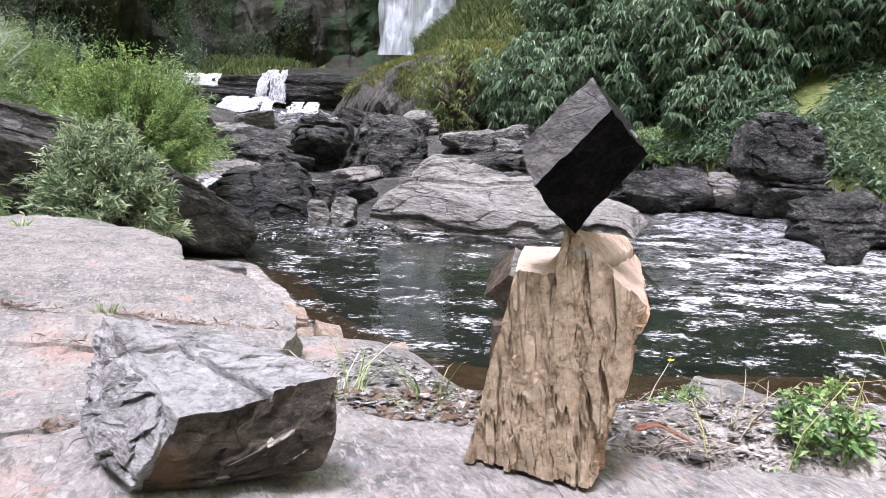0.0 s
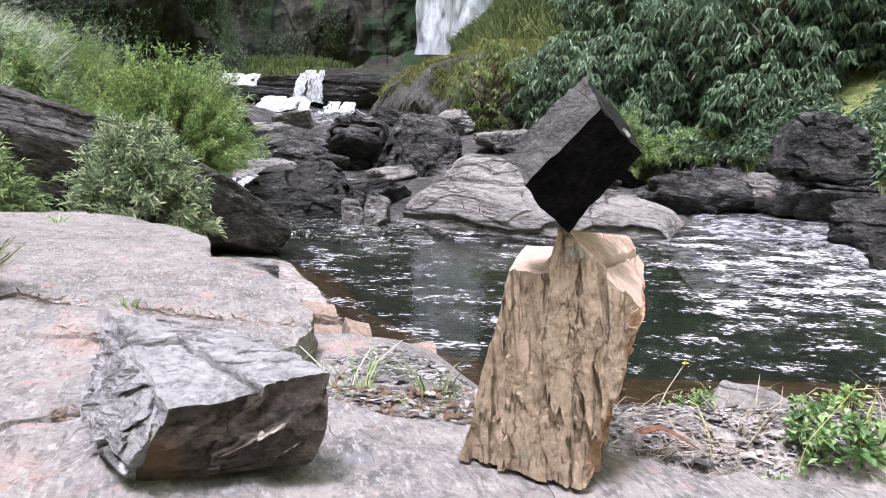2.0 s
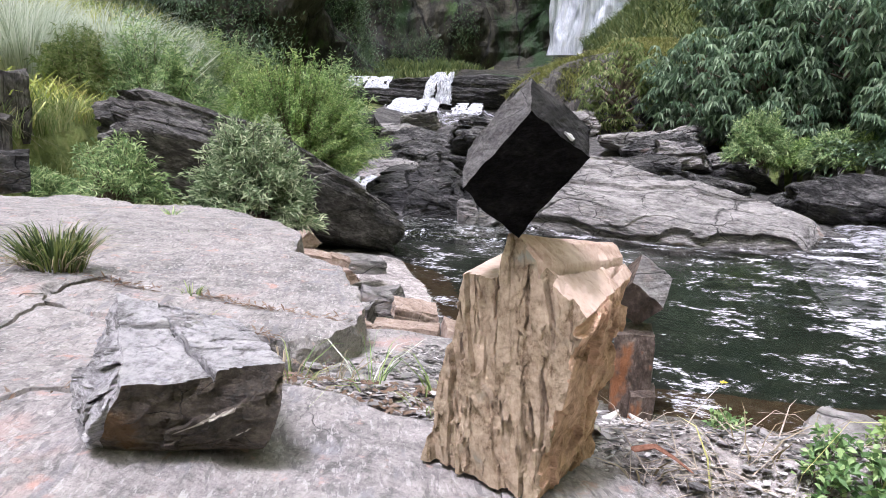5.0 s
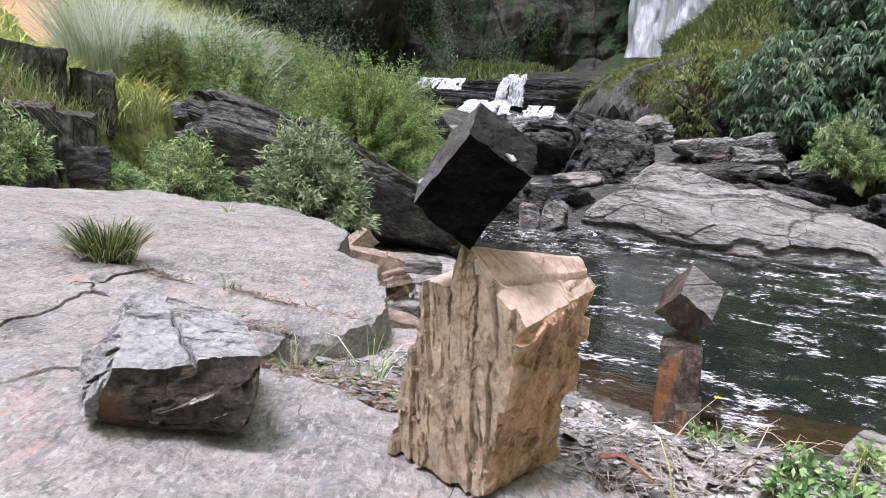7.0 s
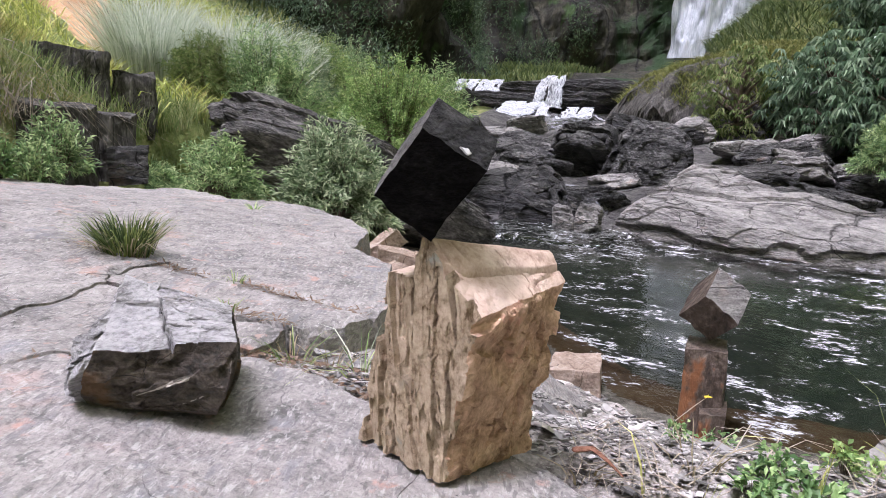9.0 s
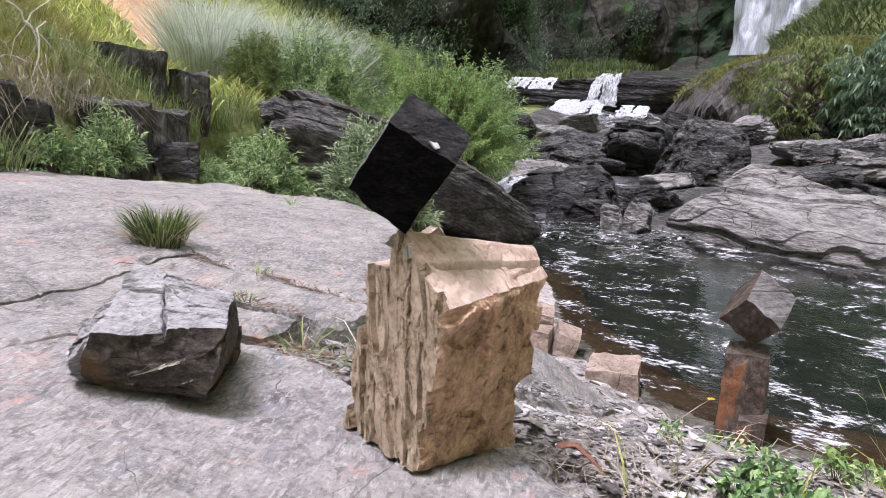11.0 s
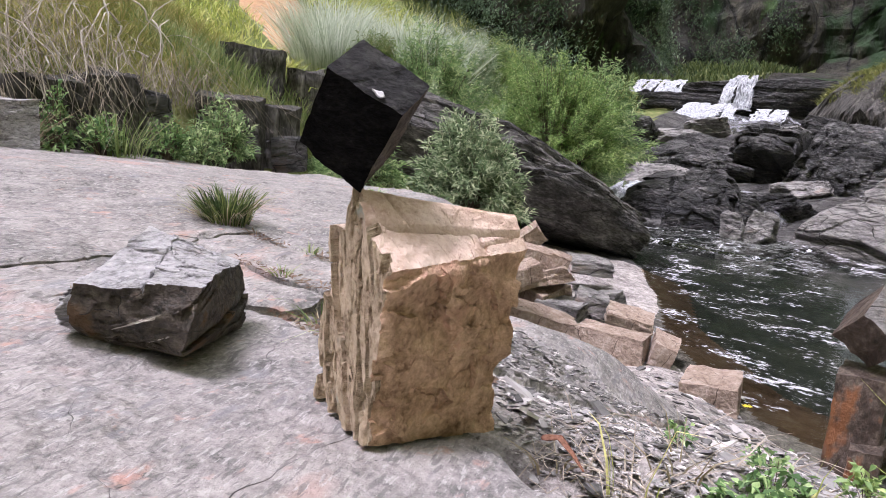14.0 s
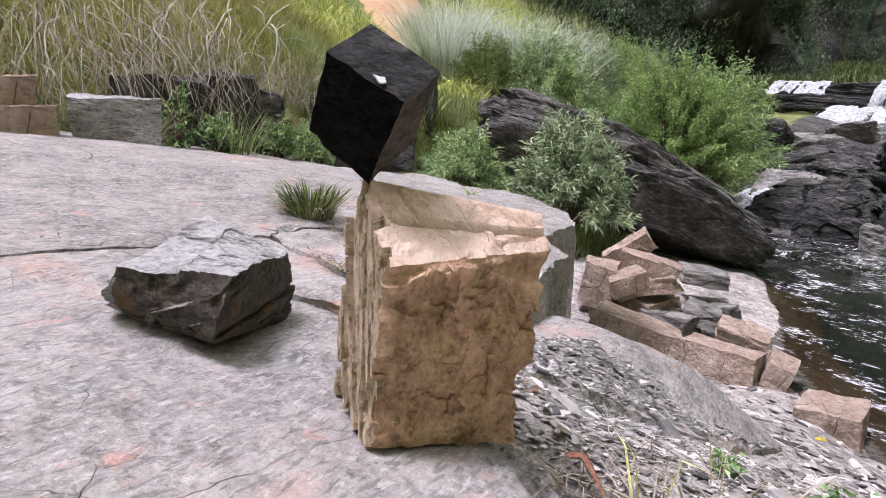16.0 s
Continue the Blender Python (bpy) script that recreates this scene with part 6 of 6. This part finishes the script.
chips("shingle", 9000, (-0.45, 0.25, 1.5, 3.2), 0.0065, "small flat slate chips strewn on the pale sheet of rock", 4, lambda x, y: inside(SHORE, x, y) & (fbm(np.c_[x, y, x * 0] * 3, 12, 3) > 0.25 - 1.6 * (x + 0.25)), lambda x, y: shore_form(x, y) + 0.004)
chips("shingle", 2600, (-2.5, 4.0, 2.6, 6.0), 0.032, "flat slate pieces strewn towards the water", 2, off_ledge)

# the path across the hill: bare orange earth and dry grass
def drape(name, line, width, mat, label, lift=0.12):
    line = np.array(line, float)
    seg = np.r_[0, np.cumsum(np.hypot(*np.diff(line, axis=0).T))]
    t = np.arange(0, seg[-1], 0.2)
    x, y = np.interp(t, seg, line[:, 0]), np.interp(t, seg, line[:, 1])
    dx, dy = np.gradient(x), np.gradient(y)
    ln = np.hypot(dx, dy)
    w = np.linspace(-0.5, 0.5, 13)
    T, Wd = np.meshgrid(np.arange(len(t)), w)
    T, Wd = T.ravel(), Wd.ravel()
    rag = width * (1 + 0.25 * fbm(np.c_[x[T], y[T], Wd], 3, 3))
    px, py = x[T] - dy[T] / ln[T] * Wd * rag, y[T] + dx[T] / ln[T] * Wd * rag
    pz = land_full(px, py) + lift * (1 - (2 * np.abs(Wd)) ** 4 * 1.5)
    ob = part(name, make_mesh(name, np.c_[px, py, pz], grid_faces(len(t), 13), mat, True))
    return tagged(ob, label, "path", kind="structure")


drape("hill_path", PATH_LINE, 2.3, M_PATHSOIL, "bare orange earth path down the hillside", 0.35)

# joint between the slabs: dry stalks, dead leaves, small green blades
r_ = np.random.default_rng(31)
JOINT = "tufts in the joint"
for k, (x, y, h, n_, mat) in enumerate([(-0.30, 1.36, 0.11, 40, M_GRASS), (-0.22, 1.40, 0.09, 40, M_GRASS_DRY), (-0.36, 1.42, 0.09, 36, M_GRASS_DRY), (-0.12, 1.38, 0.13, 30, M_LEAF_BRIGHT), (-0.17, 1.46, 0.15, 26, M_SILVER), (0.04, 1.36, 0.09, 34, M_GRASS), (0.12, 1.30, 0.06, 26, M_GRASS_DRY), (0.02, 1.30, 0.07, 26, M_GRASS), (0.45, 1.22, 0.06, 26, M_GRASS_DRY), (0.62, 1.28, 0.10, 30, M_GRASS_DRY)]):
    tuft("joint_tuft", (x, y, zat(x, y)), 0.04, h * 0.8, n_ // 2, "small grass tuft growing among dead leaves", mat, 200 + k, 0.004, 1.3, "grass tuft", JOINT)
n = 420
x, y = r_.uniform(-0.44, 0.22, n), 1.25 + 0.16 * r_.uniform(0, 1, n) ** 1.6
cs = np.c_[x, y, land_full(x, y) + 0.008]
v, f = leaf_set(cs, np.c_[r_.normal(size=(n, 2)), r_.normal(0, 0.15, n)], 0.024, 0.011, 0.1, r_)
tagged(part("leaf_litter", make_mesh("leaf_litter", v, f, M_LITTER)), "brown dead leaves caught in the joint", "leaf litter", kind="stuff")
# weeds and dry stalks at the edge of the slab
WEEDS = "weeds at the slab edge"
for k, (x, y, wide, high, n_, leaf_) in enumerate([(0.72, 1.21, 0.11, 0.075, 20, 0.024), (0.80, 1.22, 0.12, 0.09, 24, 0.026), (0.75, 1.31, 0.10, 0.06, 16, 0.020), (0.86, 1.36, 0.10, 0.06, 14, 0.020), (0.64, 1.16, 0.07, 0.045, 12, 0.018), (0.58, 1.38, 0.07, 0.05, 9, 0.016), (0.93, 1.55, 0.10, 0.06, 12, 0.02), (0.66, 1.72, 0.10, 0.07, 12, 0.02)]):
    shrub("weed", (x, y, zat(x, y) - 0.005), (wide, wide * 0.9, high), "fresh green broad-leaved weed on the shingle" if k % 2 else "fresh green broad-leaved weed at the slab edge", M_LEAF_BRIGHT if k in (3, 6) else M_WEED, 600 + k, n_, 8, leaf_, leaf_ * 0.5, 0.3, stem=0.0010, group=WEEDS, category="plant", low=0.25)
lines = []
for k in range(150):
    x, y = (r_.uniform(0.40, 1.05), r_.uniform(1.13, 1.45)) if k % 2 else (r_.uniform(0.40, 0.66), r_.uniform(1.10, 1.24))
    a_ = r_.uniform(0, 2 * np.pi)
    ln = r_.uniform(0.05, 0.16)
    z0 = zat(x, y) + 0.004
    lines.append([(x, y, z0), (x + math.cos(a_) * ln * 0.5, y + math.sin(a_) * ln * 0.5, z0 + r_.uniform(0.005, 0.04)), (x + math.cos(a_) * ln, y + math.sin(a_) * ln, z0 + r_.uniform(0, 0.05))])
tagged(part("dry_stalks", stems_mesh("dry_stalks", lines, 0.0016, M_STRAW, 4)), "bleached dry grass stalks lying by the weeds", "dry grass", kind="stuff")
# a rotten stick, a flower stalk and a lone blade at the slab edge
stick = [(0.425, 1.215, -0.045), (0.455, 1.205, -0.030), (0.485, 1.19, -0.038), (0.515, 1.175, -0.052)]
tagged(part("rotten_stick", stems_mesh("rotten_stick", [stick], 0.009, M_ROTTEN, 7)), "rotten orange-brown stick in the crevice", "stick")
flower = thing("wild_flower", (0, 0, 0), "yellow flower on a thin bleached stalk", "flower")
part("stalk", stems_mesh("stalk", [[(0.53, 1.53, -0.16), (0.565, 1.575, -0.115), (0.60, 1.62, -0.09), (0.62, 1.65, -0.08)]], 0.0018, M_STRAW, 5), flower)
v, f = leaf_set(np.tile([0.62, 1.65, -0.08], (9, 1)), np.c_[np.cos(np.arange(9) * 0.7), np.sin(np.arange(9) * 0.7), np.full(9, 0.35)], 0.011, 0.006, 0.1, np.random.default_rng(3))
part("bloom", make_mesh("bloom", v, f, M_BLOOM), flower, "small yellow petals")
for k, (x, y, h, dx_, dy_) in enumerate([(0.645, 1.11, 0.25, 0.06, -0.05), (0.80, 1.20, 0.2, 0.05, 0.05), (0.93, 1.25, 0.22, -0.08, 0.04), (0.55, 1.20, 0.12, -0.06, 0.03), (0.99, 1.33, 0.26, 0.06, 0.06)]):
    r_ = np.random.default_rng(640 + k)
    v, q, t3 = blade_set(np.tile([x, y, zat(x, y) if y > 1.15 else ltop(x, y) - 0.05], (3, 1)) + r_.normal(0, 0.006, (3, 3)) * np.array([1, 1, 0]), np.tile([dx_, dy_, 0], (3, 1)) * 10, h, 0.0045, 0.5, r_)
    ob = thing("long_grass", (0, 0, 0), "few long yellow-green grass blades at the slab edge", "grass", "long blades")
    part("sward", make_mesh("sward", v, [q, t3], M_GRASS_Y), ob)
r_ = np.random.default_rng(32)
# dry stems hanging over the wall
lines = []
for k in range(320):
    x, y = -5.75 + r_.uniform(-0.9, 0.35), r_.uniform(0.2, 4.4)
    z0 = max(zat(x, y), 0.3)
    a_ = r_.uniform(-1.3, 1.3)
    ln, up_ = r_.uniform(0.4, 1.2), r_.uniform(0.15, 0.6)
    dx_ = r_.uniform(0.2, 0.9)
    stem_ = []
    for j in range(8):
        t_ = j / 7
        stem_.append((x + dx_ * ln * t_, y + a_ * ln * (t_ ** 1.3), z0 + 4 * up_ * t_ * (1 - t_ * r_.uniform(0.95, 1.1)) - 0.25 * ln * t_ * t_ + 0.02 * r_.normal()))
    lines.append(stem_)
for k in range(120):
    x, y, z0 = -5.2 + r_.uniform(-0.5, 0.3), r_.uniform(1.5, 3.1), r_.uniform(0.55, 1.3)
    ln, a_ = r_.uniform(0.35, 1.1), r_.uniform(-0.2, 0.6)
    lines.append([(x + 0.45 * ln * t_, y + a_ * ln * t_, z0 + 0.25 * ln * t_ - ln * t_ * t_ * r_.uniform(0.85, 1.05)) for t_ in np.linspace(0, 1, 7)])
tagged(part("dry_stems", stems_mesh("dry_stems", lines, 0.006, M_STRAW, 4)), "tangle of bleached dry stems hanging over the wall", "dry stems", kind="stuff")
# thick bleached branches among them
lines = []
for k in range(34):
    x, y, z0 = -5.3 + r_.uniform(-0.5, 0.25), r_.uniform(1.0, 3.9), r_.uniform(0.75, 1.5)
    ln, a_, lift_ = r_.uniform(0.5, 1.2), r_.uniform(-1.0, 0.7), r_.uniform(-0.25, 0.5)
    lines.append([(x + 0.35 * ln * t_ + 0.03 * r_.normal(), y + a_ * ln * t_ + 0.03 * r_.normal(), z0 + lift_ * ln * t_ - 0.75 * ln * t_ * t_) for t_ in np.linspace(0, 1, 7)])
tagged(part("dead_branches", stems_mesh("dead_branches", lines, 0.013, M_BRANCH, 5)), "bleached dead branches lying over the wall and grass", "dead branches", kind="stuff")
# more stones along the stream bed
for k in range(46):
    r_ = np.random.default_rng(700 + k)
    y = 15.5 + 13.5 * r_.uniform(0, 1) ** 1.2
    x = r_.uniform(-8.2 - 0.1 * (y - 15), 3.6 - 0.12 * (y - 15))
    sz = r_.uniform(0.5, 1.5)
    rock("stream_stone", (x, y, zat(x, y) - 0.1), (sz * 1.5, sz * 1.1, sz * 0.62), ("grey angular stone in the stream bed", "dark wet stone in the stream bed", "pale washed stone in the stream bed")[k % 3], "boulder", 700 + k, (M_GREY, M_DARK, M_SLAB)[k % 3], turn=(r_.uniform(-12, 12), r_.uniform(-12, 12), r_.uniform(0, 180)), sink=0.12, group="stones in the stream bed", level=5, planes=9, sharp=45, strata=0.09)

# crumbs of soil, straw and moss in the joints of the ledge
r_ = np.random.default_rng(55)
cs = []
for line, n_ in [([(-0.59, 0.4), (-0.595, 0.63), (-0.56, 0.80), (-0.517, 0.975), (-0.455, 1.175)], 160), ([(-0.99, 0.3), (-0.937, 0.62), (-0.877, 1.055), (-0.965, 1.18), (-1.075, 1.465), (-0.65, 1.49), (-0.41, 1.505)], 420), ([(-1.6, 1.75), (-1.34, 1.775), (-1.0, 1.77), (-0.75, 1.785), (-0.36, 1.772)], 380)]:
    line = np.array(line)
    seg = np.r_[0, np.cumsum(np.hypot(*np.diff(line, axis=0).T))]
    t = r_.uniform(0, seg[-1], n_)
    t = t[fbm(np.c_[t * 4, t * 0, t * 0], n_, 2) > -0.1]
    x, y = np.interp(t, seg, line[:, 0]) + r_.normal(0, 0.012, len(t)), np.interp(t, seg, line[:, 1]) + r_.normal(0, 0.012, len(t))
    cs.append(np.c_[x, y, ledge_top(x, y) - 0.012 + r_.uniform(0, 0.012, len(t))])
cs = np.concatenate(cs)
v, f = leaf_set(cs, np.c_[r_.normal(size=(len(cs), 2)), r_.uniform(-0.1, 0.5, len(cs))], 0.03, 0.006, 0.1, r_)
tagged(part("joint_straw", make_mesh("joint_straw", v, f, M_LITTER)), "straw and dead leaf crumbs in the ledge joints", "leaf litter", kind="stuff")


# ---- camera fit: bearings, distances and heights of the wider gorge warped to the refitted camera ----
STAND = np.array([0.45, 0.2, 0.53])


def bearing_fit(p):
    """Warps points of the plan to the refitted camera's bearings; within two metres of the stand all stays."""
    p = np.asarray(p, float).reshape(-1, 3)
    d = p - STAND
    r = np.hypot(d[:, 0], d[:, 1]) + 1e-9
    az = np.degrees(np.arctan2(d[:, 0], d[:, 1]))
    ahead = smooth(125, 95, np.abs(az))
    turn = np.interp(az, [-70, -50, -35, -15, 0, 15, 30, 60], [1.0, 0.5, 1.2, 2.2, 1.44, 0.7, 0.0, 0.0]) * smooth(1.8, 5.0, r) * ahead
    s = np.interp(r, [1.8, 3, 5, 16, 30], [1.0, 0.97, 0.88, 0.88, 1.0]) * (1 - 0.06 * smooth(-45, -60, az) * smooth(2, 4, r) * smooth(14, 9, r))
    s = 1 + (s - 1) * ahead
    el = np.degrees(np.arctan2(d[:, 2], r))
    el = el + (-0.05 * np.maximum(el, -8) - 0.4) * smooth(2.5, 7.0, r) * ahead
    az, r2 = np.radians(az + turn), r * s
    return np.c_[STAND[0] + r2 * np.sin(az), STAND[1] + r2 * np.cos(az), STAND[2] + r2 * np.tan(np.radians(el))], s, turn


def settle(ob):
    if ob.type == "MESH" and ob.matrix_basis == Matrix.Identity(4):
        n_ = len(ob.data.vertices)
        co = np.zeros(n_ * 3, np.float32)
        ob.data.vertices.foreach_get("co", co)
        ob.data.vertices.foreach_set("co", bearing_fit(co)[0].astype(np.float32).ravel())
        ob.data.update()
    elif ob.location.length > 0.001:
        place, s, turn = bearing_fit(ob.location)
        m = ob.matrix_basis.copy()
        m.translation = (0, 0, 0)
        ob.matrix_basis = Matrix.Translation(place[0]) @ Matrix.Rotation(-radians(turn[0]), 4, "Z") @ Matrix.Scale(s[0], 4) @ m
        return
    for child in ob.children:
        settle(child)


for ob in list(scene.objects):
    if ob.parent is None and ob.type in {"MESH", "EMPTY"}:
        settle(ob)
